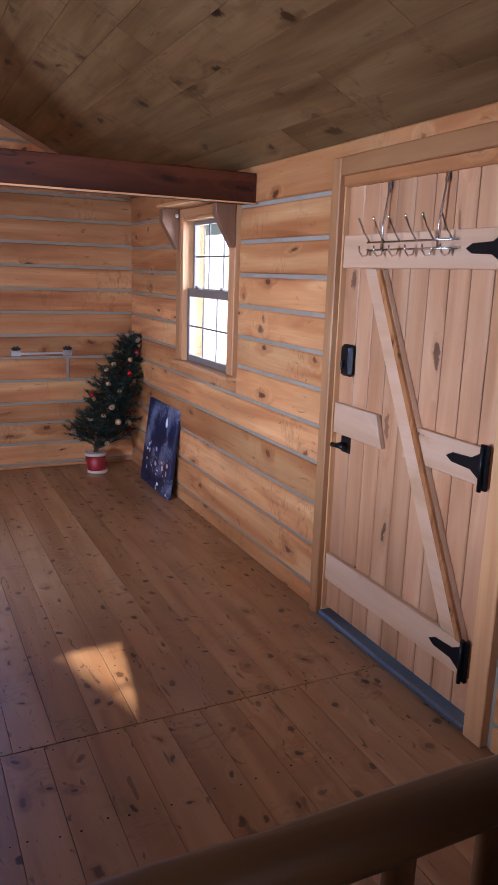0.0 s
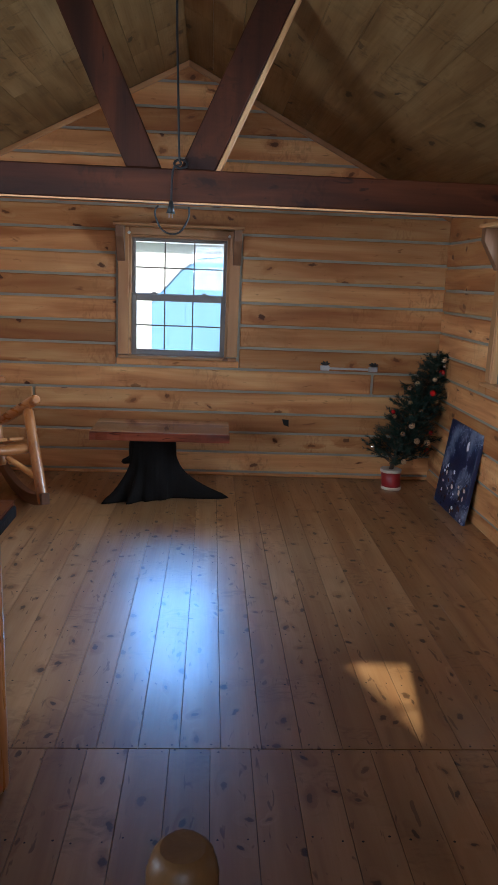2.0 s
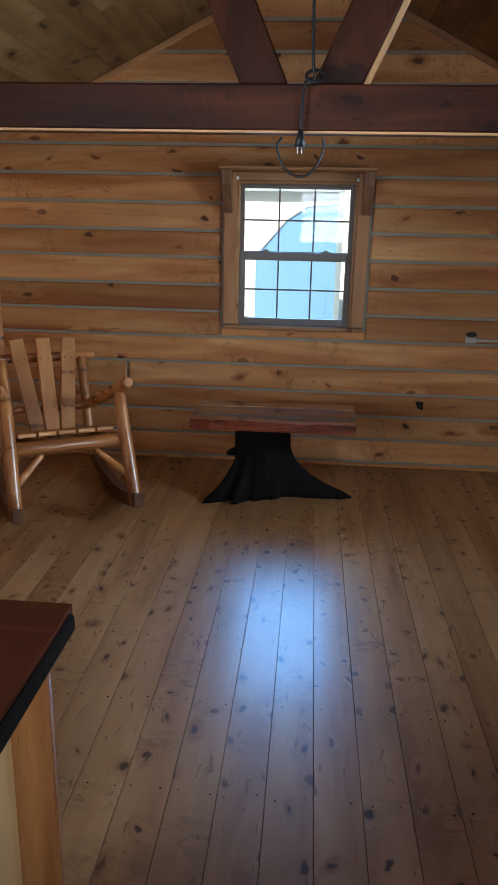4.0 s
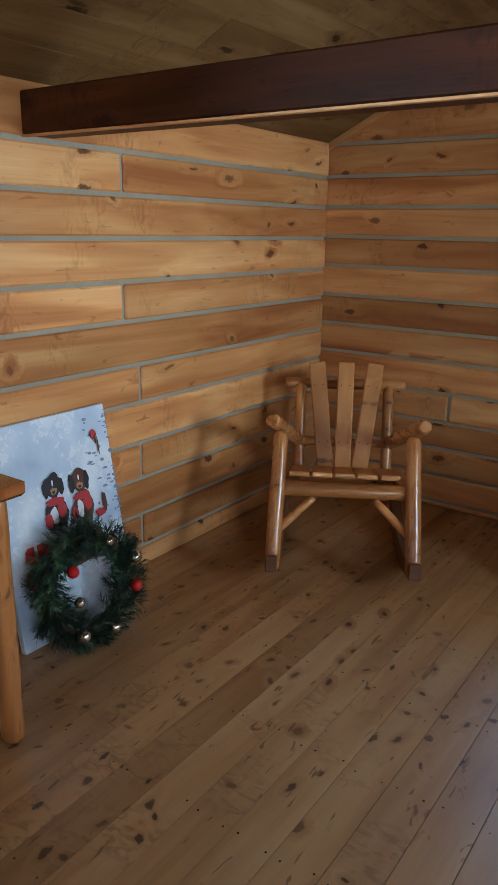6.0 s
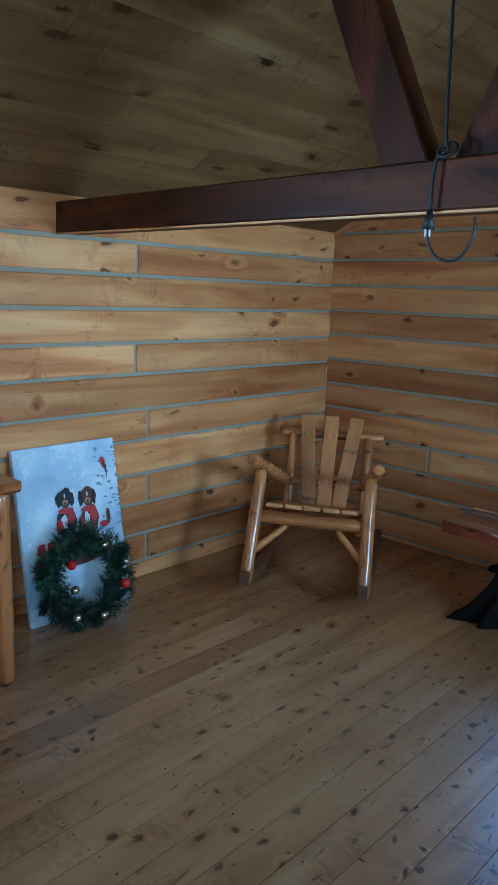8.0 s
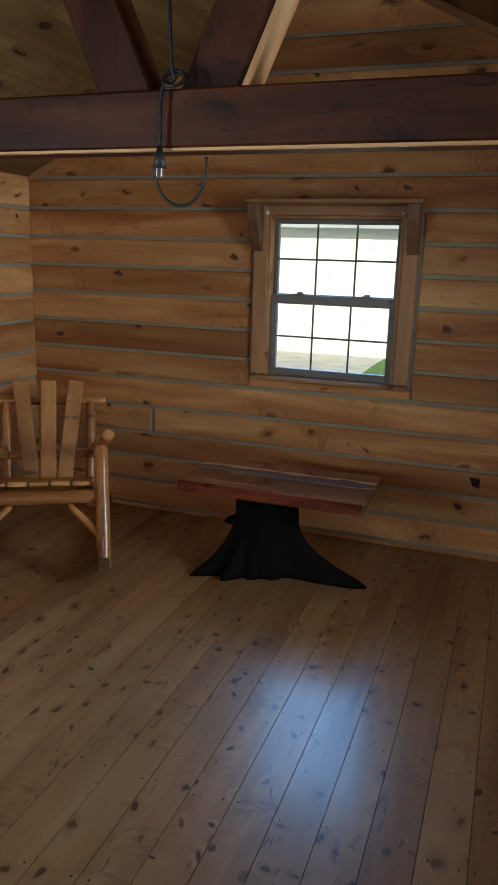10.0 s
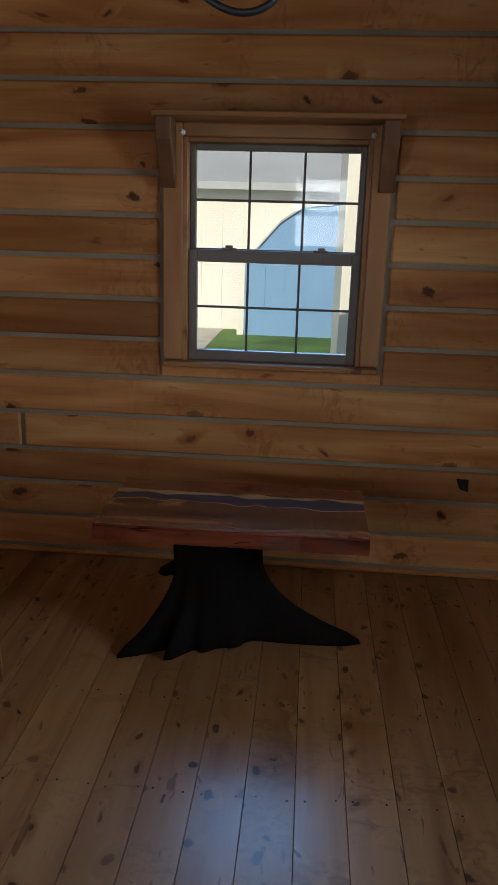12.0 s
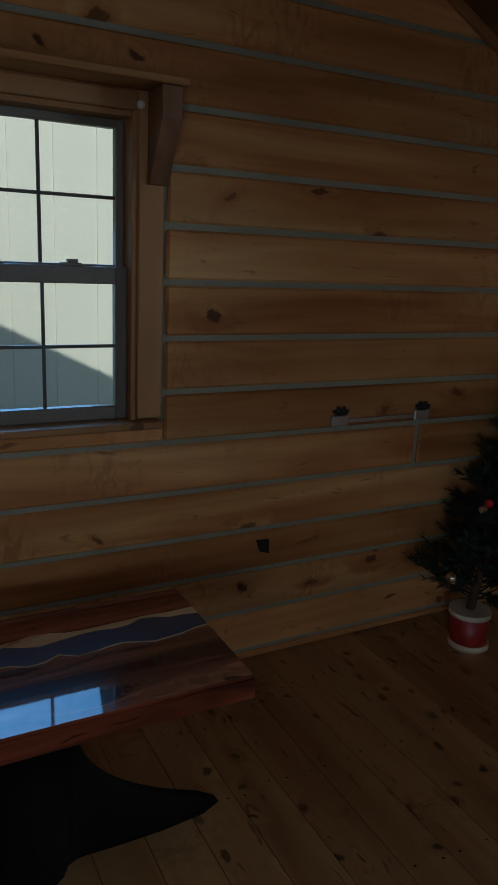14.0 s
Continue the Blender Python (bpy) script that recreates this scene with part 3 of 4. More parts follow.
def far_spans(zc, za, zb):
    half = min(2.04, (RIDGE_Z - za) / SLOPE)
    l, r = RIDGE_X - half, RIDGE_X + half
    if 0.85 < zc < 1.93:
        a, b = WIN_FAR_X - 0.475, WIN_FAR_X + 0.475
        if zc < 1.0:
            return [(l, a), (a + 0.004, b - 0.004, 0.918), (b, r)]
        return [(l, a), (b, r)]
    if 0.5 < zc < 0.69:
        return [(l, -1.49), (-1.47, r)]
    if 0.69 < zc < 0.86:
        return [(l, 1.14), (1.16, r)]
    return [(l, r)]


def right_spans(zc, za, zb):
    parts_ = [(YN, DOOR_A - 0.105), (DOOR_B + 0.075, YF)]
    if zc > 1.95:
        parts_ = [(YN, YF)]
    if 0.86 < zc < 1.94:
        a, b = WIN_RIGHT_Y - 0.47, WIN_RIGHT_Y + 0.47
        parts_ = [(YN, 0.73), (1.67, DOOR_A - 0.105), (DOOR_B + 0.075, a), (b, YF)]
        if zc < 1.0:
            parts_.append((a + 0.004, b - 0.004, 0.933))
    return parts_


def left_spans(zc, za, zb):
    cuts = ((1.776, 4.172), (1.256, 4.16), (0.89, 4.249), (0.526, 4.246), (0.18, 4.241))
    cut = next((c for z, c in cuts if abs(z - zc) < 0.05), None)
    if 0.86 < zc < 1.94:
        return [(YN, 0.88), (1.82, cut - 0.009), (cut + 0.009, YF)] if cut else [(YN, 0.88), (1.82, YF)]
    if cut:
        return [(YN, cut - 0.009), (cut + 0.009, YF)]
    return [(YN, YF)]


def near_spans(zc, za, zb):
    half = min(2.0, (RIDGE_Z - za) / SLOPE)
    l, r = max(XL, RIDGE_X - half), min(XR, RIDGE_X + half)
    if 1.2 < zc < 2.3:
        return [(l, WIN_NEAR_X - 0.475), (WIN_NEAR_X + 0.475, r)]
    return [(l, r)]


# apron boards under the window openings fill the log course there
FAR_Z = [-0.02, 0.035, 0.195, 0.356, 0.512, 0.682, 0.857, 1.024, 1.194, 1.366, 1.532, 1.698, 1.866, 2.041, 2.212, 2.384, 2.556, 2.728, 2.9, 3.07]
LEFT_Z = [-0.02, 0.099, 0.262, 0.44, 0.612, 0.803, 0.977, 1.172, 1.341, 1.519, 1.692, 1.86, 2.06]
RIGHT_Z = [-0.02, 0.1, 0.298, 0.497, 0.692, 0.862, 1.027, 1.19, 1.353, 1.515, 1.684, 1.864, 2.06]
log_courses(wall_far, "y", YF, 1, FAR_Z, far_spans, log_x)
log_courses(wall_right, "x", XR, 1, RIGHT_Z, right_spans, log_y)
log_courses(wall_left, "x", XL, -1, LEFT_Z, left_spans, log_y)
log_courses(wall_near, "y", YN, -1, FAR_Z, near_spans, log_x)

# ceiling boards and roof
cb = bmesh.new()
rng = random.Random(5)
for s in (-1, 1):
    x_end = XL - 0.02 if s < 0 else XR + 0.02
    u, run = 0.0, abs(x_end - RIDGE_X)
    while u < run:
        w = 0.168
        y = YN - 0.02 - rng.random() * 1.2
        while y < YF + 0.02:
            ln = rng.uniform(1.1, 2.4)
            ya, yb = max(y, YN - 0.02), min(y + ln, YF + 0.02)
            if yb > ya + 0.01:
                xa, xb = RIDGE_X + s * (u + 0.0012), RIDGE_X + s * min(u + w - 0.0012, run)
                vs = []
                for x, dz in ((xa, 0), (xb, 0), (xb, 0.02), (xa, 0.02)):
                    for yy in (ya + 0.001, yb - 0.001):
                        vs.append(cb.verts.new((x, yy, roof_z(x) + dz)))
                for q in ((0, 1, 3, 2), (2, 3, 5, 4), (4, 5, 7, 6), (6, 7, 1, 0), (0, 2, 4, 6), (1, 7, 5, 3)):
                    cb.faces.new([vs[i] for i in q])
            y += ln
        u += w
bmesh.ops.recalc_face_normals(cb, faces=cb.faces)
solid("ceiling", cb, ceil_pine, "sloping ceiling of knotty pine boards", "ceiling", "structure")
rf = bmesh.new()
for s in (-1, 1):
    xe = RIDGE_X + s * 2.55
    for poly in ([(RIDGE_X, RIDGE_Z + 0.026), (xe, roof_z(xe) + 0.026), (xe, roof_z(xe) + 0.28), (RIDGE_X, RIDGE_Z + 0.28)],):
        a = [rf.verts.new((x, YN - 0.45, z)) for x, z in poly]
        b = [rf.verts.new((x, YF + 0.45, z)) for x, z in poly]
        rf.faces.new(a), rf.faces.new(b)
        for i in range(4):
            rf.faces.new((a[i], b[i], b[(i + 1) % 4], a[(i + 1) % 4]))
bmesh.ops.recalc_face_normals(rf, faces=rf.faces)
solid("roof", rf, roof_metal, "grey metal gable roof over the cabin", "roof", "structure")

# gable trim along the ceiling
for s in (-1, 1):
    xe = XL if s < 0 else XR
    t = prism([(RIDGE_X + s * 0.001, RIDGE_Z - 0.002), (xe, roof_z(xe) - 0.002), (xe, roof_z(xe) - 0.042), (RIDGE_X + s * 0.001, RIDGE_Z - 0.042)], "y", YF - 0.02, YF - 0.001, 0.003)
    solid("trim", t, trim_x, "pine trim strip along the gable", "trim", "structure")

# floor
floor = solid("floor", boxes(((XL - WALL_T, YN - WALL_T, -0.12), (XR + WALL_T, YF + WALL_T, -0.022))), black_wood, "wide knotty pine floorboards with nail heads", "floor", "structure")
SEAM = 2.375
nails = bmesh.new()
rows_y = [SEAM - 0.02, SEAM + 0.02] + [SEAM + 0.41 * k for k in range(1, 9)] + [SEAM - 0.41 * k for k in range(1, 9)]
rng = random.Random(3)
for bw, x, ya, yb in ((0.1355, -0.632 - 13 * 0.1355, YN - 0.1, SEAM - 0.002), (0.138, -0.193 - 16 * 0.138, SEAM + 0.002, YF + 0.1)):
    while x < XR + 0.1:
        xa, xb = max(x + 0.0009, XL - 0.1), min(x + bw - 0.0009, XR + 0.1)
        if xb - xa > 0.02:
            piece("floorboard", (xa, ya, -0.022), (xb, yb, rng.uniform(-0.0006, 0.0004)), floor_pine, floor, 0.0004)
            for ry in rows_y:
                for nx in (x + 0.025, x + bw - 0.025):
                    if XL < nx < XR and max(YN, ya) < ry < min(YF, yb) and rng.random() < 0.93:
                        bmesh.ops.create_circle(nails, cap_ends=True, segments=8, radius=rng.uniform(0.0028, 0.0042),
                                                matrix=Matrix.Translation((nx + rng.uniform(-0.008, 0.008), ry + rng.uniform(-0.012, 0.012), 0.0012)))
        x += bw
nl = part("nail_heads", nails, nail_mat, floor)
nl["kind"] = "stuff"

# beam with V braces
beam = new("tie_beam", mesh_of("tie_beam", boxes(((XL + 0.001, 3.68, 1.87), (XR - 0.001, 3.825, 2.012)), bevel=0.006), beam_x))
tagged(beam, "dark red-brown stained timber tie beam across the room", "beam", kind="structure")
# sheen on the beam's underside, put in as a strip of pale wood
part("under_strip", boxes(((XL + 0.002, 3.679, 1.863), (XR - 0.002, 3.7, 1.8698))), trim_x, beam, "pale strip for the sheen under the beam")
for name_, xb, dx in (("brace", -0.448, -0.36), ("brace", -0.207, 0.345)):
    br = prism([(xb - 0.08, 2.013), (xb + 0.08, 2.013), (xb + dx + 0.08, 2.013 + abs(dx) / 0.455), (xb + dx - 0.08, 2.013 + abs(dx) / 0.455)], "y", 3.71, 3.82, 0.006)
    solid(name_, br, beam_z, "dark red-brown stained slanting timber brace on the beam", "brace", "structure", "braces on the beam")

part("pale_edge_board", prism([(-0.126, 2.014), (-0.102, 2.014), (-0.102 + 0.345, 2.014 + 0.345 / 0.455), (-0.126 + 0.345, 2.014 + 0.345 / 0.455)], "y", 3.72, 3.81, 0.003), trim_z, beam, "pale strip along the right side of the brace")

# ---------------- door ----------------
door = new("door_1")
tagged(door, "closed plank door of pine with battens and a diagonal brace", "door", kind="structure")
DX = XR + 0.022
yy, n = DOOR_A + 0.012, 9
wide = (DOOR_B - 0.012 - yy) / n
for k in range(n):
    part("plank", boxes(((DX, yy + k * wide + 0.0025, 0.045), (DX + 0.03, yy + (k + 1) * wide - 0.0025, 1.888)), bevel=0.004), door_z, door)
part("door_core", boxes(((DX + 0.031, yy, 0.045), (DX + 0.05, DOOR_B - 0.012, 1.888))), black_wood, door)


def batten(z0, z1, ya, yb, cut=0.0):
    return prism([(ya, z0), (yb, z0), (yb, z1), (ya + cut, z1)], "x", DX - 0.025, DX - 0.001, 0.003)


part("batten", batten(1.557, 1.685, 1.915, 2.84), door_y, door)
part("batten", prism([(1.915, 0.87), (2.36, 0.87), (2.335, 0.998), (1.915, 0.998)], "x", DX - 0.025, DX - 0.001, 0.003), door_y, door)
part("batten", prism([(2.49, 0.868), (2.84, 0.868), (2.84, 0.998), (2.54, 0.998)], "x", DX - 0.025, DX - 0.001, 0.003), door_y, door)
part("batten", batten(0.188, 0.312, 1.915, 2.84), door_y, door)
part("diagonal_brace", prism([(2.56, 1.555), (2.68, 1.555), (2.06, 0.314), (1.94, 0.314)], "x", DX - 0.0255, DX - 0.001, 0.003), door_y, door)
# the brace's edge in shade, put in as a strip of darker wood
part("diagonal_edge", prism([(2.56, 1.554), (2.586, 1.554), (1.966, 0.315), (1.94, 0.315)], "x", DX - 0.04, DX - 0.0262, 0.002), pole_z, door, "orange-brown strip for the shaded edge of the brace")
for hz in (1.622, 0.938, 0.255):
    h = part("hinge", boxes(((DX - 0.04, 1.905, hz - 0.075), (DX - 0.0255, 1.945, hz + 0.075)), bevel=0.004), iron, door, "black iron strap hinge")
    part("strap", prism([(1.946, hz - 0.045), (1.946, hz + 0.045), (1.99, hz + 0.02), (2.08, hz + 0.016), (2.11, hz), (2.08, hz - 0.016), (1.99, hz - 0.02)], "x", DX - 0.034, DX - 0.0255, 0.002), iron, h)
    part("pin", add_tube(bmesh.new(), [(DX - 0.046, 1.925, hz - 0.078), (DX - 0.046, 1.925, hz + 0.078)], [0.008, 0.008], 10), iron, h)
lock = part("deadbolt", boxes(((DX - 0.03, 2.735, 1.118), (DX - 0.0005, 2.812, 1.25)), bevel=0.012), iron, door, "black keypad deadbolt housing")
part("lock_face", boxes(((DX - 0.034, 2.747, 1.14), (DX - 0.0302, 2.8, 1.238)), bevel=0.002), iron, lock)
part("thumb_turn", boxes(((DX - 0.05, 2.768, 1.155), (DX - 0.0345, 2.778, 1.185)), bevel=0.003), iron, lock)
lat = part("latch_plate", boxes(((DX - 0.008, 2.735, 0.79), (DX - 0.0005, 2.8, 0.86)), bevel=0.003), iron, door, "black door latch")
hb = bmesh.new()
add_tube(hb, [(DX - 0.008, 2.77, 0.825), (DX - 0.045, 2.77, 0.825)], [0.011, 0.011], 10)
add_tube(hb, [(DX - 0.045, 2.72, 0.825), (DX - 0.045, 2.81, 0.82)], [0.009, 0.011], 10)
part("door_handle", hb, iron, lat)
# chrome rack over the door
rack = thing("over_door_hook_rack", pose(DX - 0.002, 2.41, 1.625), "chrome over-the-door coat rack with six double hooks", "coat rack")
rb = bmesh.new()
for zz in (0.0, 0.028):
    add_tube(rb, [(-0.032, -0.27, zz), (-0.032, 0.25, zz)], [0.004, 0.004], 8)
part("rail", rb, chrome, rack)
for yk in (-0.16, 0.16):
    hbm = bmesh.new()
    add_tube(hbm, [(-0.03, yk, 0.0), (-0.028, yk, 0.09), (-0.006, yk, 0.255), (-0.006, yk, 0.266), (0.02, yk, 0.266)], [0.0045] * 5, 6)
    part("hanger_strap", hbm, chrome, rack)
    part("top_clip", boxes(((-0.014, yk - 0.01, 0.215), (-0.0065, yk + 0.01, 0.25)), bevel=0.003), chrome, rack)
for k in range(6):
    yk = -0.24 + 0.094 * k
    hk = bmesh.new()
    add_tube(hk, [(-0.038, yk, 0.03), (-0.07, yk, 0.075), (-0.085, yk, 0.105), (-0.092, yk, 0.112)], [0.0035, 0.0035, 0.004, 0.005], 6)
    add_tube(hk, [(-0.038, yk, 0.0), (-0.045, yk, -0.02), (-0.065, yk, -0.025), (-0.08, yk, -0.008), (-0.082, yk, 0.012)], [0.0035] * 5, 6)
    part("hook", hk, chrome, rack)
# casing and threshold
for nm, lo, hi, mt in (("door_casing", (XR - 0.022, DOOR_B + 0.001, 0.002), (XR + 0.03, DOOR_B + 0.064, 1.99), trim_z), ("door_casing", (XR - 0.022, DOOR_A - 0.085, 0.002), (XR + 0.03, DOOR_A - 0.001, 1.99), trim_z),
                       ("door_head", (XR - 0.022, DOOR_A, 1.917), (XR + 0.03, DOOR_B, 1.99), trim_y)):
    part(nm, boxes((lo, hi), bevel=0.004), mt, door)
part("door_jamb", boxes(((XR + 0.004, DOOR_B - 0.01, 0.002), (XR + 0.14, DOOR_B, 1.915)), ((XR + 0.004, DOOR_A, 0.002), (XR + 0.14, DOOR_A + 0.01, 1.915)), ((XR + 0.004, DOOR_A + 0.0102, 1.895), (XR + 0.14, DOOR_B - 0.0102, 1.915))), trim_z, door)
part("threshold", boxes(((XR - 0.02, DOOR_A + 0.0005, 0.002), (XR + 0.12, DOOR_B - 0.0105, 0.03)), bevel=0.008), tin_threshold, door, "dark metal threshold")

# ---------------- rail by the entrance ----------------
rail = thing("log_railing", pose(0, 0, 0), "varnished peeled-log railing with a round newel post", "railing")
part("newel_post", pole((-0.141, 0.93, 0.002), (-0.141, 0.93, 0.9), 0.045, 16, 0.03), rail_z, rail)
part("top_rail", pole((-0.095, 0.872, 0.82), (XR - 0.005, 0.855, 0.824), 0.043, 14, 0.02, 0.12, 12), rail_x, rail)
part("bottom_rail", pole((-0.095, 0.885, 0.14), (XR - 0.005, 0.86, 0.14), 0.035, 12), rail_x, rail)
for k in range(10):
    xk = 0.04 + 0.165 * k
    part("baluster", pole((xk, 0.868, 0.168), (xk, 0.868, 0.785), 0.024, 10), rail_z, rail)

# ---------------- rocking chair ----------------
chair = thing("rocking_chair", pose(-1.555, 4.783, 0, 0, 0, 29.6), "varnished peeled-log rocking chair with plank seat and three back slats", "rocking chair")
HX = 0.315
for s in (-1, 1):
    part("front_leg", pole((s * HX, -0.235, 0.085), (s * (HX - 0.012), 0.02, 0.665), 0.036, 14), pole_z, chair)
    part("armrest", pole((s * (HX + 0.025), -0.05, 0.735), (s * (HX - 0.075), 0.49, 0.50), 0.037, 14, 0.05), pole_y, chair)
    part("back_post", pole((s * 0.228, 0.42, 0.2), (s * 0.232, 0.64, 0.775), 0.03, 14), pole_z, chair)
    part("side_rail", pole((s * 0.265, -0.06, 0.425), (s * 0.24, 0.46, 0.31), 0.026, 12), pole_y, chair)
    part("leg_brace", pole((s * (HX - 0.02), -0.15, 0.25), (s * 0.14, -0.045, 0.375), 0.02, 12), pole_x, chair)
    rk = []
    for i in range(15):
        y = -0.285 + 1.06 * i / 14
        rk.append((y, 0.003 + 0.3 * (y - 0.28) ** 2))
    poly = rk + [(y, z + 0.078) for y, z in reversed(rk)]
    part("rocker", prism(poly, "x", s * HX - 0.026, s * HX + 0.026, 0.004), rocker_wood, chair, "dark-edged curved rocker runner")
part("front_rail", pole((-0.29, -0.055, 0.42), (0.29, -0.055, 0.42), 0.036, 14), pole_x, chair)
part("lower_stretcher", pole((-0.27, 0.44, 0.24), (0.27, 0.44, 0.24), 0.024, 12), pole_x, chair)
part("rear_rail", pole((-0.26, 0.41, 0.322), (0.26, 0.41, 0.322), 0.027, 12), pole_x, chair)
part("lower_back_rail", pole((-0.25, 0.505, 0.49), (0.25, 0.505, 0.49), 0.025, 12), pole_x, chair)
part("crest_rail", pole((-0.32, 0.645, 0.775), (0.32, 0.645, 0.775), 0.029, 14), pole_x, chair)
for k in range(5):
    xa = -0.258 + k * 0.104
    sb = boxes(((xa, -0.055, 0.0), (xa + 0.096, 0.43, 0.024)), bevel=0.006)
    bmesh.ops.transform(sb, matrix=Matrix.Translation((0, 0, 0.462)) @ Matrix.Rotation(radians(-14.5), 4, "X"), verts=sb.verts)
    part("seat_slat", sb, slat_y, chair)
for k, (xb, xt) in enumerate(((-0.095, -0.15), (0.0, 0.0), (0.095, 0.15))):
    sb = boxes(((-0.043, -0.011, -0.06), (0.043, 0.011, 0.5)), bevel=0.006)
    lean = Matrix.Rotation(math.atan2(xt - xb, 0.46), 4, "Y")
    bmesh.ops.transform(sb, matrix=Matrix.Translation((xb, 0.435, 0.43)) @ Matrix.Rotation(radians(-21), 4, "X") @ lean, verts=sb.verts)
    sl = part("back_slat", sb, slat_z, chair)
    for zz in (0.075, 0.375):
        for xx in (-0.022, 0.022):
            pb = bmesh.new()
            bmesh.ops.create_circle(pb, cap_ends=True, segments=8, radius=0.004, matrix=Matrix.Translation((xb, 0.435, 0.43)) @ Matrix.Rotation(radians(-21), 4, "X") @ lean
                                    @ Matrix.Translation((xx, -0.0125, zz)) @ Matrix.Rotation(radians(90), 4, "X"))
            part("screw", pb, nail_mat, sl)

# ---------------- river table on a stump ----------------
table = thing("river_coffee_table", pose(-0.452, 5.315, 0), "low glossy cedar table with blue epoxy river on a black stump", "coffee table")


def wave(seed, mean, amp):
    return [mean + amp * noise.noise(Vector((i * 0.34, seed, 0.3))) + 0.4 * amp * noise.noise(Vector((i * 0.95, seed, 5.1))) for i in range(25)]


XS = [-0.4725 + 0.945 * i / 24 for i in range(25)]


def strip(front, back, z0, z1):
    """A length of slab between two wavy edges."""
    bm = bmesh.new()
    cols = [[bm.verts.new(p) for p in ((x, f, z0), (x, b, z0), (x, b, z1), (x, f, z1))] for x, f, b in zip(XS, front, back)]
    for a, b in zip(cols, cols[1:]):
        for k in range(4):
            bm.faces.new((a[k], a[(k + 1) % 4], b[(k + 1) % 4], b[k]))
    bm.faces.new(cols[0]), bm.faces.new(cols[-1])
    bmesh.ops.recalc_face_normals(bm, faces=bm.faces)
    return bm


e0 = [-0.262 + 0.006 * noise.noise(Vector((i * 0.5, 1, 0))) for i in range(25)]
red = [v + 0.012 for v in e0]
e2 = wave(3.0, 0.0, 0.05)
e1 = [v - 0.006 for v in e2]
e3 = wave(4.0, 0.085, 0.045)
e3 = [max(v, a + 0.012) for v, a in zip(e3, e2)]
e4 = wave(5.0, 0.115, 0.02)
e4 = [max(v, a + 0.009) for v, a in zip(e4, e3)]
e5 = [0.238] * 25
ZB, ZT = 0.447, 0.503
fs = strip(e0, red, ZB, ZT)
edge = [e for e in fs.edges if all(abs(v.co.y - e0[0]) < 0.008 and v.co.z > ZT - 0.001 for v in e.verts)]
bmesh.ops.bevel(fs, geom=edge, offset=0.007, segments=2, affect="EDGES")
part("front_edge", fs, cedar_x, table, "glossy red cedar front edge")
part("front_slab", strip(red, e1, ZB, ZT), cedar_dark, table, "orange cedar slab with dark figure")
part("pale_line", strip(e1, e2, ZB, ZT), sapwood, table, "pale line along the river")
part("epoxy_river", strip(e2, e3, ZB, ZT), epoxy, table, "translucent blue epoxy river")
part("sapwood_band", strip(e3, e4, ZB, ZT), sapwood, table, "pale sapwood band")
part("rear_slab", strip(e4, e5, ZB, ZT), cedar_x, table, "glossy red cedar slab")
st = bmesh.new()
NSEG = 96
roots = [(math.radians(220), 0.45, 0.15), (math.radians(-2), 0.56, 0.22), (math.radians(241), 0.31, 0.12), (math.radians(262), 0.17, 0.16),
         (math.radians(60), 0.22, 0.3), (math.radians(135), 0.26, 0.3), (math.radians(300), 0.14, 0.25)]
rings = []
for j in range(25):
    z = 0.446 * (1 - (j / 24) ** 0.8)
    h = z / 0.446
    ring = []
    for k in range(NSEG):
        a = 2 * math.pi * k / NSEG
        r = 0.14 + 0.03 * (1 - h)
        for ra, rl, rw in roots:
            d = (a - ra + math.pi) % (2 * math.pi) - math.pi
            r = max(r, r + (rl - 0.13) * math.exp(-(d / rw) ** 2) * ((1 - h) ** 3.0 * 0.9 + 0.12 * (1 - h) ** 12))
        r *= 1 + 0.07 * noise.noise(Vector((math.cos(a) * 2.5, math.sin(a) * 2.5, z * 7))) + 0.05 * noise.noise(Vector((math.cos(a) * 7, math.sin(a) * 7, z * 3)))
        if z < 0.03:
            r *= 1 - 0.08 * (1 - z / 0.03)
        ring.append(st.verts.new((-0.065 + r * math.cos(a) * (1.0 + 0.12 * h), -0.04 + r * math.sin(a) * 0.85, z + 0.001)))
    rings.append(ring)
for a, b in zip(rings, rings[1:]):
    for k in range(NSEG):
        f = st.faces.new((a[k], b[k], b[(k + 1) % NSEG], a[(k + 1) % NSEG]))
        f.smooth = True
st.faces.new(rings[0]), st.faces.new(list(reversed(rings[-1])))
add_tube(st, [(-0.18, -0.04, 0.275), (-0.235, -0.08, 0.265), (-0.26, -0.1, 0.262), (-0.272, -0.11, 0.262)], [0.035, 0.026, 0.02, 0.006], 10, 0.2)
bmesh.ops.recalc_face_normals(st, faces=st.faces)
part("stump_base", st, black_wood, table, "black charred tree stump with spreading roots")

# ---------------- printed canvases ----------------


def canvas(m, w, h, mat, label):
    """A stretched canvas that leans back. Local x across, z up, front towards -y."""
    c = thing("canvas_print", m, label, "picture")
    part("stretched_cloth", boxes(((-w / 2, 0, 0), (w / 2, 0.03, h)), bevel=0.004), mat, c)
    return c


def dab(c, cx, cz, rx, rz, mat, seed, lift=0.002):
    bm = bmesh.new()
    n = 22
    ring = []
    for k in range(n):
        a = 2 * math.pi * k / n
        r = 1 + 0.35 * noise.noise(Vector((math.cos(a) * 1.6, math.sin(a) * 1.6, seed)))
        ring.append((cx + rx * r * math.cos(a), -lift, cz + rz * r * math.sin(a)))
    bm.faces.new([bm.verts.new(p) for p in ring])
    part("painted_shape", bm, mat, c)


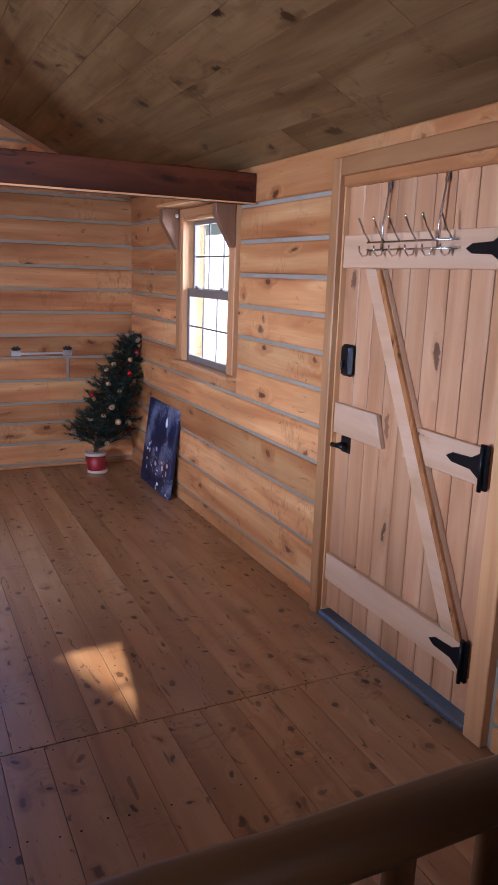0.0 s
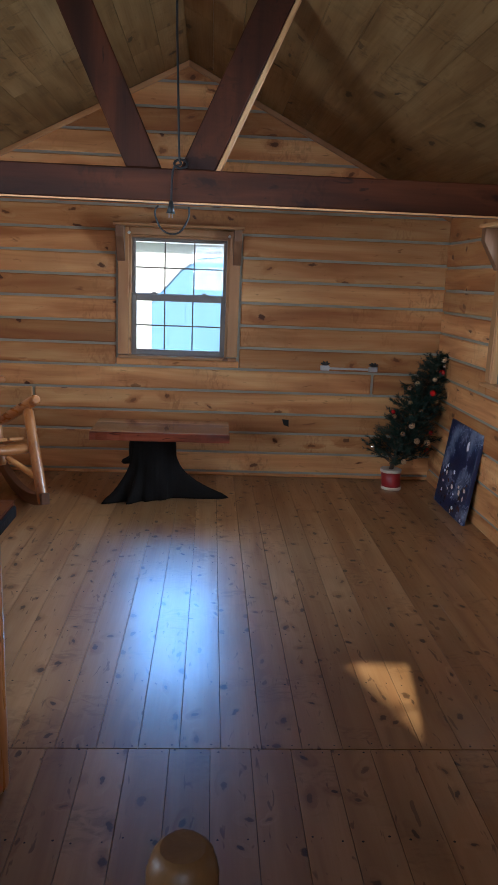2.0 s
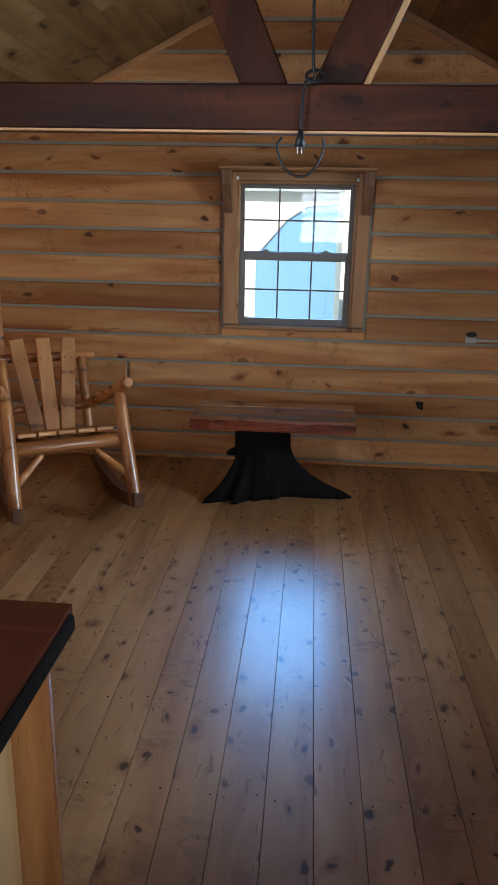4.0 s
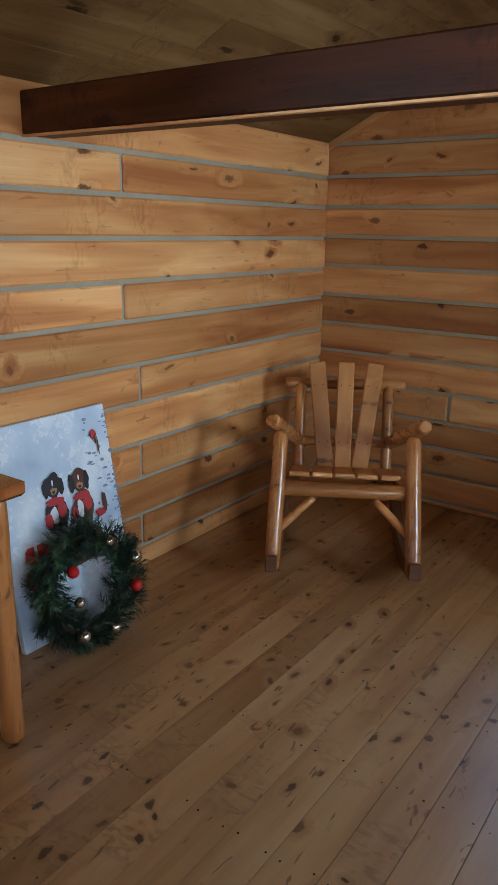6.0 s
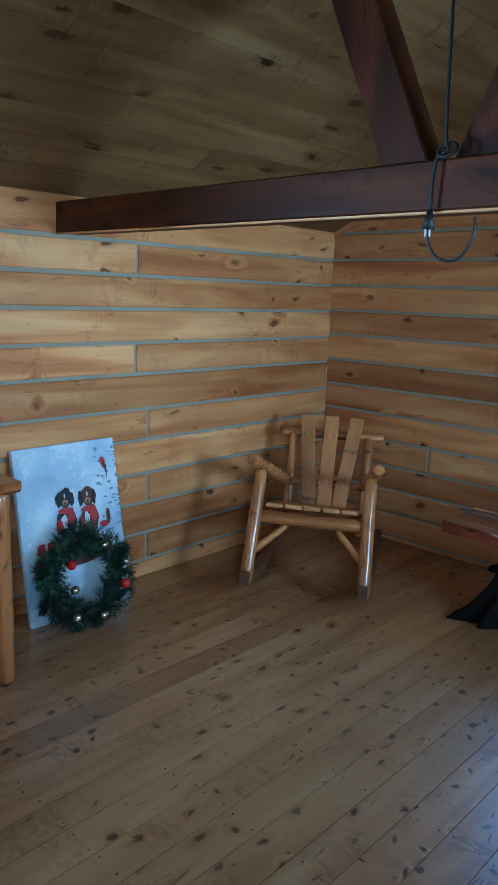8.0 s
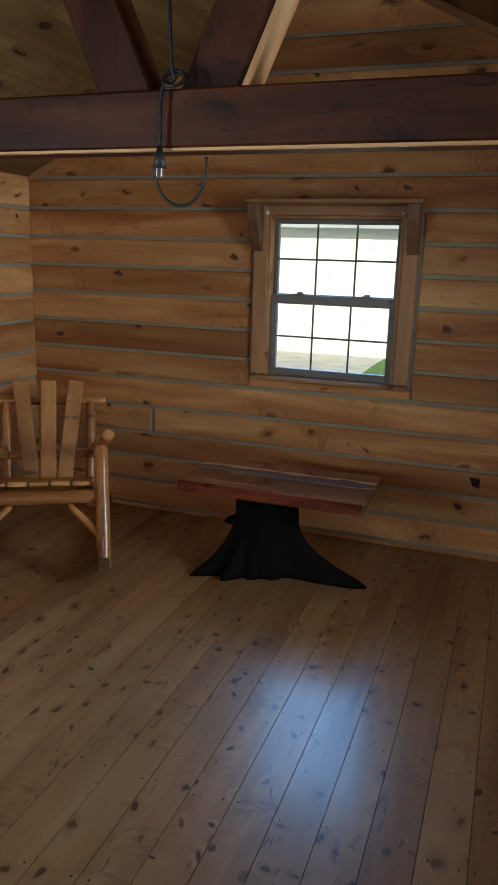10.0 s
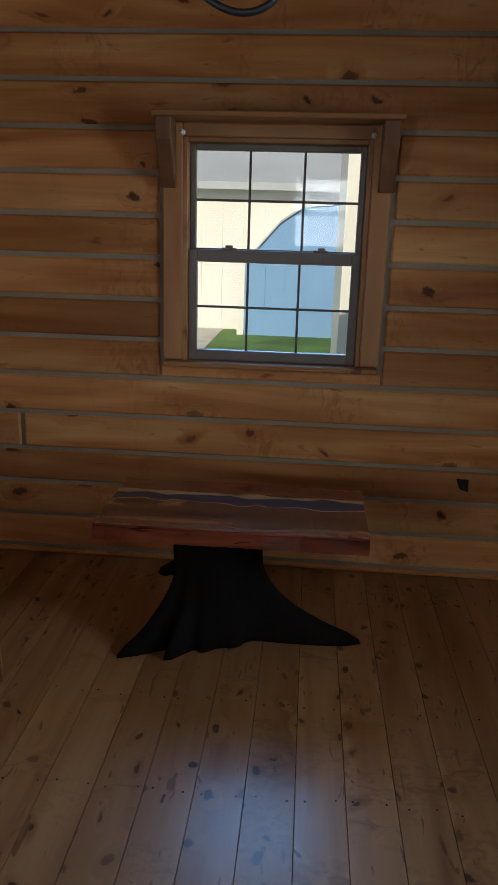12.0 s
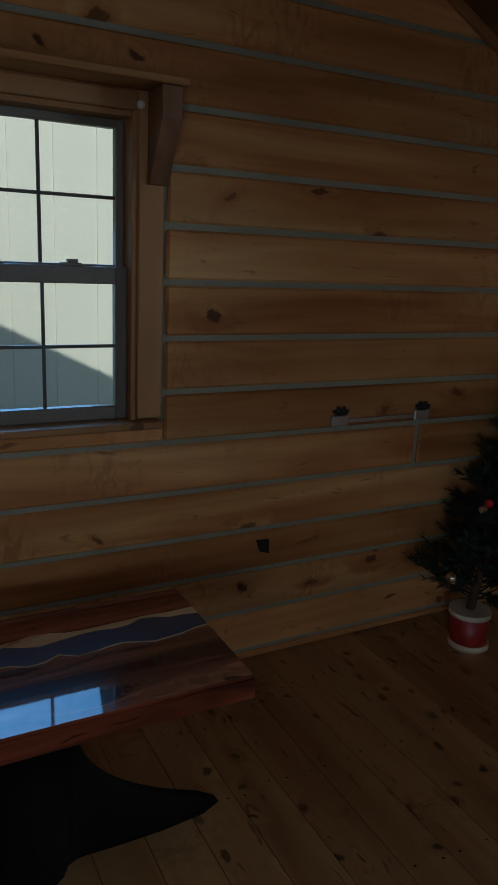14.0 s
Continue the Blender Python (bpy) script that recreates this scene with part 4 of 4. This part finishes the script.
day = canvas(pose(-2.137, 3.69, 0.003, -10.4, 0, 90), 0.585, 0.865, canvas_day, "canvas print of a snowy scene leaning on the log wall")
shapes = []
rng = random.Random(4)
for k in range(60):
    shapes.append((0.27 - 0.17 * rng.random() ** 1.6, rng.uniform(0.36, 0.83), rng.uniform(0.003, 0.014), rng.uniform(0.002, 0.007), twig_paint))
for px, pz, coat_ in ((-0.085, 0.585, black_paint), (0.045, 0.575, brown_paint)):
    shapes += [(px, pz - 0.12, 0.058, 0.075, coat_), (px, pz, 0.042, 0.046, coat_), (px - 0.038, pz - 0.006, 0.014, 0.036, black_paint), (px + 0.038, pz - 0.006, 0.014, 0.036, black_paint),
               (px, pz - 0.02, 0.016, 0.015, tan_paint), (px, pz + 0.012, 0.004, 0.012, white_dab), (px, pz - 0.026, 0.007, 0.006, black_paint),
               (px, pz - 0.062, 0.044, 0.016, red_fabric), (px + 0.026, pz - 0.1, 0.02, 0.034, red_fabric), (px - 0.014, pz - 0.115, 0.018, 0.036, white_dab), (px - 0.045, pz - 0.13, 0.02, 0.03, red_fabric)]
shapes += [(-0.22, 0.36, 0.05, 0.04, red_fabric), (-0.22, 0.39, 0.05, 0.006, white_dab), (-0.215, 0.36, 0.007, 0.04, white_dab), (-0.15, 0.33, 0.04, 0.035, red_fabric),
           (-0.25, 0.25, 0.035, 0.04, red_fabric), (0.13, 0.415, 0.025, 0.02, red_fabric), (0.16, 0.45, 0.012, 0.045, brown_paint), (0.16, 0.74, 0.016, 0.022, red_fabric),
           (0.165, 0.72, 0.007, 0.02, brown_paint), (0.175, 0.69, 0.004, 0.04, brown_paint), (0.0, 0.30, 0.13, 0.06, brown_paint)]
for i, (cx, cz, rx, rz, mt) in enumerate(shapes):
    dab(day, min(cx + 0.045, 0.285), cz + 0.01, rx, rz, mt, i * 1.7, 0.002 + 0.00008 * i)
night = canvas(pose(1.56, 5.035, 0.003, -7.5, 0, -90), 0.6, 0.62, canvas_night, "dark blue canvas print of a winter night leaning on the wall")
rng = random.Random(8)
dab(night, 0.12, 0.50, 0.022, 0.034, white_dab, 40.0)
for i in range(46):
    cx, cz = rng.uniform(-0.28, 0.28), rng.uniform(0.03, 0.4) ** 1.25
    dab(night, cx, cz, rng.uniform(0.006, 0.022), rng.uniform(0.005, 0.02), rng.choice((white_dab, brown_paint, cream, black_paint, brown_paint)), i * 2.3 + 41, 0.0022 + 0.00012 * i)

# ---------------- wreath ----------------


def needles(bm, origin, direction, length, rng, count=26, spread=0.05):
    """A sprig: a fan of thin needles round a stem."""
    d = Vector(direction).normalized()
    for i in range(count):
        t = rng.random()
        base = Vector(origin) + d * length * t
        out = Vector((rng.uniform(-1, 1), rng.uniform(-1, 1), rng.uniform(-1, 1)))
        out = (out - d * out.dot(d)).normalized()
        tip = base + (out * 0.8 + d * 0.7).normalized() * spread * rng.uniform(0.6, 1.1)
        side = d.cross(out).normalized() * 0.0021
        v = [bm.verts.new(base - side), bm.verts.new(base + side), bm.verts.new(tip)]
        bm.faces.new(v)


wreath = thing("christmas_wreath", pose(-2.0, 3.635, 0.004, -14, 0, 86), "artificial fir wreath with red and silver baubles on the floor", "wreath")
R, CZ = 0.185, 0.24
rng = random.Random(11)
core = bmesh.new()
add_tube(core, [(R * math.cos(a), 0, CZ + R * math.sin(a)) for a in [2 * math.pi * k / 32 for k in range(33)]], [0.026] * 33, 8, 0.3, False)
part("ring", core, bark, wreath)
for nm, cnt, mt in (("foliage", 380, needle), ("pale_foliage", 80, needle_light)):
    bm = bmesh.new()
    for i in range(cnt):
        a = rng.uniform(0, 2 * math.pi)
        rad = Vector((math.cos(a), 0, math.sin(a)))
        tan = Vector((-math.sin(a), 0, math.cos(a)))
        d = tan * rng.uniform(0.1, 0.9) + rad * rng.uniform(-0.95, 0.95) + Vector((0, rng.uniform(-0.8, 0.25), 0))
        needles(bm, (R * rad.x, rng.uniform(-0.02, 0.01), CZ + R * rad.z), d, 0.088, rng, 36, 0.046)
    ob = part(nm, bm, mt, wreath)
    ob["kind"] = "stuff"
for a, rr, r, mt in ((75, 0.19, 0.0, None), (140, 0.12, 0.024, red_ball), (55, 0.17, 0.022, silver_ball), (10, 0.21, 0.025, silver_ball), (-22, 0.2, 0.025, red_ball), (205, 0.1, 0.022, silver_ball),
                     (240, 0.2, 0.027, silver_ball), (283, 0.2, 0.024, silver_ball)):
    if mt:
        a = radians(a)
        part("bauble", ball((rr * math.cos(a), -0.065, CZ + rr * math.sin(a)), r, 16), mt, wreath)

# ---------------- Christmas tree in a drum pot ----------------
tree = thing("christmas_tree", pose(1.305, 5.615, 0), "small leaning artificial Christmas tree with baubles in a red drum pot", "Christmas tree")
pb = bmesh.new()
add_tube(pb, [(0, 0, 0.005), (-0.004, 0, 0.05), (-0.012, 0, 0.15)], [0.073, 0.073, 0.075], 24)
pot = part("drum_pot", pb, red_pot, tree, "red drum pot")
for z, r, ox in ((0.0115, 0.079, 0), (0.145, 0.081, -0.011)):
    rb = bmesh.new()
    add_tube(rb, [(ox, 0, z - 0.011), (ox, 0, z + 0.011)], [r, r], 24)
    part("rim", rb, cream, pot, "cream drum rim")
AX0, AX1 = Vector((-0.012, 0, 0.15)), Vector((0.325, 0.05, 1.04))
tb = bmesh.new()
add_tube(tb, [AX0, (0.03, 0.01, 0.3), AX0.lerp(AX1, 0.5), AX1], [0.018, 0.016, 0.011, 0.004], 8)
part("trunk", tb, bark, tree)
crown, stems = bmesh.new(), bmesh.new()
rng = random.Random(21)
tips = []
for i in range(190):
    t = 0.035 + 0.93 * (i / 190) ** 0.92
    a = i * 2.399 + rng.uniform(-0.3, 0.3)
    ln = (0.235 * (1 - t) ** 0.75 + 0.025) * rng.uniform(0.75, 1.12)
    p = AX0.lerp(AX1, t)
    d = Vector((math.cos(a), math.sin(a), rng.uniform(0.15, 0.6))).normalized()
    if p.x + d.x * ln > 0.32:
        ln *= 0.6
    if p.y + d.y * ln > 0.24:
        ln *= 0.55
    add_tube(stems, [p, p + d * ln], [0.004, 0.002], 5)
    for j in range(max(3, int(ln / 0.028))):
        q = p + d * ln * (0.15 + 0.85 * rng.random())
        dd = d + Vector((rng.uniform(-0.7, 0.7), rng.uniform(-0.7, 0.7), rng.uniform(-0.3, 0.5)))
        needles(crown, q, dd, 0.075, rng, 36, 0.034)
    tips.append(p + d * (ln + 0.02))
part("branch_frame", stems, bark, tree)
cr = part("crown", crown, needle, tree, "dark green artificial fir needles")
cr["kind"] = "stuff"
front = sorted((q for q in tips if q.y < 0.02), key=lambda q: q.z)
for k in range(20):
    q = front[int(k * (len(front) - 1) / 19)]
    part("bauble", ball(q + Vector((0, -0.01, -0.015)), rng.choice((0.017, 0.02, 0.024)), 12), (gold_ball, red_ball, silver_ball, gold_ball)[k % 4], tree)

# ---------------- kitchen: base cabinet, counter, wall cabinet, island ----------------
CF, CY = -1.805, 3.044         # cabinet front and end
base = thing("base_cabinet", pose(0, 0, 0), "clear pine base cabinet with log corner post and drawers", "cabinet")
part("body", boxes(((XL + 0.005, 1.0, 0.06), (CF, CY, 0.815)), ((XL + 0.005, 1.0, 0.002), (CF - 0.06, CY - 0.01, 0.06)), bevel=0.002), cab_z, base)
part("corner_post", pole((CF + 0.018, CY + 0.03, 0.002), (CF + 0.018, CY + 0.03, 0.825), 0.038, 16, 0.04, 0.1), pole_z, base, "round peeled-log corner post")
for k in range(3):
    ya, yb = CY - 0.03 - (k + 1) * 0.62, CY - 0.03 - k * 0.62 - 0.02
    dr = part("drawer_front", boxes(((CF + 0.001, ya, 0.62), (CF + 0.024, yb, 0.79)), bevel=0.006), cab_y, base)
    pb = bmesh.new()
    ym = (ya + yb) / 2
    add_tube(pb, [(CF + 0.025, ym - 0.055, 0.705), (CF + 0.05, ym - 0.05, 0.705), (CF + 0.055, ym, 0.702), (CF + 0.05, ym + 0.05, 0.705), (CF + 0.025, ym + 0.055, 0.705)], [0.008, 0.006, 0.005, 0.006, 0.008], 8)
    for s in (-1, 1):
        add_box(pb, (CF + 0.0245, ym + s * 0.055 - 0.011, 0.69), (CF + 0.03, ym + s * 0.055 + 0.011, 0.72))
    part("handle", pb, iron, dr, "black iron pull handle")
    part("rail_strip", boxes(((CF + 0.001, ya, 0.585), (CF + 0.012, yb, 0.614)), bevel=0.003), pole_y, base, "darker cedar strip between drawer and door")
    dd = part("door", boxes(((CF + 0.001, ya, 0.075), (CF + 0.008, yb, 0.578))), cab_z, base)
    for j in range(4):
        part("plank", boxes(((CF + 0.0085, ya + j * (yb - ya) / 4 + 0.0008, 0.0755), (CF + 0.022, ya + (j + 1) * (yb - ya) / 4 - 0.0008, 0.5775)), bevel=0.003), cab_z, dd)
    for zz in (0.455, 0.165):
        hb = pole((CF + 0.024, ya + 0.01, zz), (CF + 0.024, yb - 0.008, zz), 0.036, 12, 0.02, 0.08)
        bmesh.ops.scale(hb, vec=(0.45, 1, 1), space=Matrix.Translation((-(CF + 0.024), 0, 0)), verts=hb.verts)
        part("half_log_rail", hb, cab_y, dd)
top = thing("counter_top", pose(0, 0, 0), "glossy live-edge wood countertop with a grey resin vein", "countertop")


def live_slab(x_of_edge, y0, y1, x_back, z0, z1, vein, end_bow=0.0):
    """Two live-edge boards with a wavy vein between them, for a counter that runs along y."""
    n = 26
    out = []
    lines_ = []
    for i in range(n):
        y = y0 + (y1 - y0) * i / (n - 1)
        v = vein + 0.03 * noise.noise(Vector((y * 2.2, 3.1, 0))) + 0.012 * noise.noise(Vector((y * 7, 9.1, 0)))
        w = 0.028 + 0.022 * noise.noise(Vector((y * 2.6, 13.3, 0)))
        e = x_of_edge + 0.012 * noise.noise(Vector((y * 3.0, 21.0, 0)))
        lines_.append((y, x_back, v - w, v + w, e))
    for a, b in ((1, 2), (2, 3), (3, 4)):
        bm = bmesh.new()
        cols = []
        for row in lines_:
            y, p, q = row[0], row[a], row[b]
            low = (q - 0.018 if b == 4 else q)
            cols.append([bm.verts.new(c) for c in ((p, y, z0), (low, y, z0), (q, y, z0 + 0.3 * (z1 - z0)), (q, y, z1), (p, y, z1))])
        for c, d in zip(cols, cols[1:]):
            for k in range(5):
                bm.faces.new((c[k], c[(k + 1) % 5], d[(k + 1) % 5], d[k]))
        bm.faces.new(cols[0]), bm.faces.new(cols[-1])
        bmesh.ops.recalc_face_normals(bm, faces=bm.faces)
        out.append(bm)
    return out


for bm, nm, mt in zip(live_slab(-1.695, 0.95, 3.118, XL + 0.004, 0.828, 0.875, -1.99), ("slab", "resin_vein", "slab"), (counter_y, grey_epoxy, counter_y)):
    part(nm, bm, mt, top)

upper = thing("wall_cabinet", pose(0, 0, 0), "clear pine wall cabinet with log post and half-log door rails", "cabinet")
UF, UY = -2.078, 3.056
part("body", boxes(((XL + 0.003, 1.9, 1.19), (UF, UY, 1.945)), bevel=0.002), cab_z, upper)
part("corner_post", pole((UF + 0.004, UY + 0.03, 1.18), (UF + 0.004, UY + 0.03, 1.944), 0.034, 14, 0.03, 0.1), pole_z, upper, "round peeled-log corner post")
part("crown_board", boxes(((XL + 0.003, 1.88, 1.946), (UF + 0.065, UY + 0.09, 1.975)), bevel=0.005), trim_y, upper)
for k in range(2):
    ya, yb = UY - 0.02 - (k + 1) * 0.555, UY - 0.02 - k * 0.555 - 0.012
    dd = part("door", boxes(((UF + 0.001, ya, 1.205), (UF + 0.007, yb, 1.93))), cab_z, upper)
    for j in range(4):
        part("plank", boxes(((UF + 0.0075, ya + j * (yb - ya) / 4 + 0.0008, 1.2055), (UF + 0.02, ya + (j + 1) * (yb - ya) / 4 - 0.0008, 1.9295)), bevel=0.003), cab_z, dd)
    for zz in (1.82, 1.295):
        hb = pole((UF + 0.021, ya + 0.01, zz), (UF + 0.021, yb - 0.01, zz), 0.04, 12, 0.02, 0.08)
        bmesh.ops.scale(hb, vec=(0.45, 1, 1), space=Matrix.Translation((-(UF + 0.021), 0, 0)), verts=hb.verts)
        part("half_log_rail", hb, pole_y, dd)
    for zz in (1.83, 1.29):
        part("hinge", boxes(((UF + 0.0005, yb + 0.001, zz - 0.03), (UF + 0.024, yb + 0.008, zz + 0.03)), bevel=0.001), iron, dd, "black butt hinge")

island = thing("kitchen_island", pose(0, 0, 0), "pine kitchen island with log corner post", "kitchen island")
part("body", boxes(((-1.205, 1.165, 0.04), (-0.757, 2.16, 0.843)), bevel=0.003), cab_z, island)
for px, py in ((-0.742, 2.165), (-0.742, 1.165)):
    part("corner_post", pole((px, py, 0.002), (px, py, 0.846), 0.046, 14, 0.04, 0.1), pole_z, island, "round peeled-log corner post")
itop = thing("island_top", pose(0, 0, 0), "dark red glossy live-edge slab on the island", "countertop")
for bm, nm, mt in zip(live_slab(-0.672, 1.105, 2.235, -1.255, 0.847, 0.9, -1.025), ("slab", "resin_vein", "slab"), (island_red, grey_epoxy, island_red)):
    part(nm, bm, mt, itop)
part("bark_edge", boxes(((-0.679, 1.125, 0.852), (-0.664, 2.226, 0.888)), bevel=0.005), black_wood, itop, "black bark edge of the slab")

# ---------------- small things on walls and beam ----------------
cord = thing("hanging_power_cord", pose(0, 0, 0), "black power cord looped over the beam with a bare plug", "power cord")
CX, CYY = -0.3, 3.665


def eased(pts, n=5):
    """Points along a smooth curve through pts."""
    p = [Vector(q) for q in pts]
    p = [p[0]] + p + [p[-1]]
    out = []
    for a, b, c, d in zip(p, p[1:], p[2:], p[3:]):
        for k in range(n):
            t = k / n
            out.append(0.5 * (2 * b + (c - a) * t + (2 * a - 5 * b + 4 * c - d) * t * t + (3 * b - a - 3 * c + d) * t ** 3))
    return out + [p[-1]]


cbm = bmesh.new()
cord_path = eased([(CX - 0.0, CYY + 0.01, RIDGE_Z - 0.012), (CX - 0.008, CYY, 2.7), (CX + 0.004, CYY - 0.006, 2.3), (CX + 0.012, CYY - 0.004, 2.07), (CX + 0.02, CYY - 0.002, 2.03),
               (CX - 0.01, CYY - 0.004, 2.015), (CX - 0.018, CYY - 0.006, 1.96), (CX - 0.02, CYY - 0.004, 1.87)])
add_tube(cbm, cord_path, [0.005] * len(cord_path), 8)
part("cord", cbm, cord_mat, cord)
lbm = bmesh.new()
LY = 3.79
pts = [(-0.386, LY, 1.861), (-0.402, LY, 1.84), (-0.398, LY, 1.805), (-0.372, LY, 1.756), (-0.328, LY + 0.003, 1.735), (-0.285, LY + 0.005, 1.747), (-0.252, LY + 0.003, 1.795),
       (-0.243, LY, 1.83), (-0.246, LY, 1.861)]
pts = eased(pts)
add_tube(lbm, pts, [0.0045] * len(pts), 8)
part("loop", lbm, cord_mat, cord)
kb = bmesh.new()
add_tube(kb, [(CX + 0.02 + 0.03 * math.cos(a), CYY - 0.005 + 0.012 * math.sin(a), 2.03 + 0.02 * math.sin(a)) for a in [2 * math.pi * k / 12 for k in range(13)]], [0.0055] * 13, 8, 0, False)
part("knot", kb, cord_mat, cord)
gb = bmesh.new()
add_tube(gb, [(CX - 0.02, CYY - 0.004, 1.872), (CX - 0.021, CYY - 0.004, 1.845), (CX - 0.022, CYY - 0.004, 1.818)], [0.008, 0.013, 0.02], 10)
pl = part("plug", gb, cord_mat, cord, "black plug")
pr = bmesh.new()
for s in (-1, 1):
    add_box(pr, (CX - 0.022 + s * 0.007 - 0.0015, CYY - 0.007, 1.798), (CX - 0.022 + s * 0.007 + 0.0015, CYY, 1.8175))
part("prong", pr, zinc, pl)

barh = thing("wall_bar", pose(0, 0, 0), "narrow zinc bar on two plates with black bows on the logs", "wall bracket")
for xx in (0.768, 1.148):
    pl = part("plate", boxes(((xx - 0.035, YF - 0.016, 0.872), (xx + 0.035, YF - 0.0005, 0.912)), bevel=0.003), zinc, barh)
    bw_ = bmesh.new()
    for s in (-1, 1):
        for ang, ln in ((25, 0.038), (62, 0.034)):
            a = radians(ang)
            add_tube(bw_, [(xx, YF - 0.012, 0.915), (xx + s * ln * 0.6 * math.cos(a), YF - 0.016, 0.915 + ln * 0.6 * math.sin(a)), (xx + s * ln * math.cos(a), YF - 0.014, 0.915 + ln * math.sin(a))], [0.005, 0.01, 0.004], 6)
    part("bow", bw_, cord_mat, pl, "small black bow")
part("bar", boxes(((0.804, YF - 0.012, 0.882), (1.112, YF - 0.004, 0.898)), bevel=0.002), zinc, barh)
# no recess is cut: the dark inside is a flat black plate
hole = prism([(0.452, 0.474), (0.506, 0.471), (0.508, 0.414), (0.47, 0.428)], "y", YF - 0.003, YF - 0.0005)
solid("outlet_hole", hole, hole_shade, "small dark plate for the shade in an outlet cut-out in the logs", "outlet hole")

# ---------------- outdoors ----------------
GZ = -0.35
solid("ground", boxes(((-400, -400, GZ - 0.1), (400, 400, GZ))), grass, "green lawn round the cabin", "ground", "structure")


gravel = plain("pale_gravel", (0.55, 0.53, 0.49), rough=0.9, vary=0.25, scale=10, bump=0.5)
solid("pavement", boxes(((-16.0, 12.2, GZ - 0.02), (-1.9, 17.15, GZ + 0.012)), bevel=0.01), gravel, "sunlit pale gravel yard before the barn", "pavement", "structure")


def siding_block(name, x0, x1, y0, y1, z1, mat, label, roof, board=0.2):
    """A plain shed with a low roof; its front shows vertical boards."""
    h = thing(name, pose(0, 0, 0), label, "shed")
    part("wall", boxes(((x0, y0, GZ), (x1, y1, z1))), mat, h)
    n = max(2, int((x1 - x0) / 0.4))
    bm = bmesh.new()
    for k in range(n + 1):
        xx = x0 + (x1 - x0) * k / n
        add_box(bm, (xx - 0.02, y0 - 0.015, GZ), (xx + 0.02, y0 - 0.001, z1))
    part("wall_battens", bm, mat, h)
    if roof == "eave":
        rb = prism([(y0 - 0.35, z1 - 0.05), (y0 - 0.35, z1 + 0.08), ((y0 + y1) / 2, z1 + 1.3), (y1 + 0.35, z1 + 0.08), (y1 + 0.35, z1 - 0.05), ((y0 + y1) / 2, z1 + 1.1)], "x", x0 - 0.3, x1 + 0.3)
        part("roof", rb, roof_metal, h)
    return h


siding_block("white_barn", -6.0, 6.5, 17.2, 21.0, 2.3, white_paint, "long white barn with a grey metal roof", "eave")
siding_block("white_garage", 0.12, 7.0, 10.8, 13.7, 4.2, white_paint, "tall white sided garage beside the lawn", "flat")
# gambrel-shaped shadow on the barn wall, built as a blue block with roof
blue = thing("barn_shadow_shape", pose(0, 0, 0), "blue block for the gambrel-shaped shadow on the white barn, with white corner board", "shed")
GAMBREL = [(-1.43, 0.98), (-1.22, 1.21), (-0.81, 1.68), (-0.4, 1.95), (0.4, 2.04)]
part("wall", prism([(-1.43, GZ), (0.4, GZ)] + [GAMBREL[k] for k in (4, 3, 2, 1, 0)], "y", 16.45, 17.1), shadow_blue, blue)
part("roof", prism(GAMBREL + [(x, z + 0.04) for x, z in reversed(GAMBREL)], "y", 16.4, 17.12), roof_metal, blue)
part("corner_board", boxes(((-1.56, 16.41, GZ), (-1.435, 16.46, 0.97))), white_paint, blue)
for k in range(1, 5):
    part("siding_batten", boxes(((-1.43 + 0.36 * k - 0.012, 16.435, GZ), (-1.43 + 0.36 * k + 0.012, 16.449, 0.98))), shadow_blue, blue)
siding_block("white_cottage", 11.0, 18.0, 1.0, 9.0, 2.6, white_paint, "white cottage across the lawn", "flat")
# unseen blocker, added so its rake cuts the floor's sun patch to a triangle
sun_blocker = thing("sun_blocker_barn", pose(0, 0, 0), "unseen gabled block added behind the cabin to trim the sun patch", "barn")
part("wall", prism([(-7.74, GZ), (2.26, GZ), (2.26, 1.37), (-2.74, 6.92), (-7.74, 1.37)], "y", -9.5, -5.7), white_paint, sun_blocker)
part("roof", prism([(2.46, 1.15), (-2.74, 6.92), (-7.94, 1.15), (-7.94, 1.27), (-2.74, 7.042), (2.46, 1.27)], "y", -9.7, -5.5), roof_metal, sun_blocker)


def far_tree(x, y, h, seed):
    t = thing("tree", pose(x, y, GZ), "leafy green tree on the lawn", "tree", "trees outdoors")
    rg = random.Random(seed)
    tb = bmesh.new()
    add_tube(tb, [(0, 0, 0), (0.05, 0, h * 0.4), (0, 0.05, h * 0.8)], [0.16, 0.11, 0.04], 8, 0.2)
    cb_ = bmesh.new()
    for i in range(14):
        a, z = rg.uniform(0, 6.28), h * rg.uniform(0.35, 0.8)
        e = Vector((math.cos(a) * h * 0.25, math.sin(a) * h * 0.25, z + h * 0.15))
        add_tube(tb, [(0, 0, z), e], [0.05, 0.015], 5)
        for j in range(150):
            c = e + Vector((rg.gauss(0, 1), rg.gauss(0, 1), rg.gauss(0, 0.8))) * h * 0.08
            q = Euler((rg.uniform(0, 6), rg.uniform(0, 6), rg.uniform(0, 6))).to_matrix()
            cb_.faces.new([cb_.verts.new(c + q @ Vector(p) * 0.09) for p in ((-1, 0, 0), (0, -0.6, 0), (1, 0, 0), (0, 0.6, 0))])
    part("trunk", tb, bark, t)
    part("crown", cb_, leaf, t)
    return t


far_tree(-2.6, 24, 7, 1)
far_tree(9.0, 12.5, 6, 2)
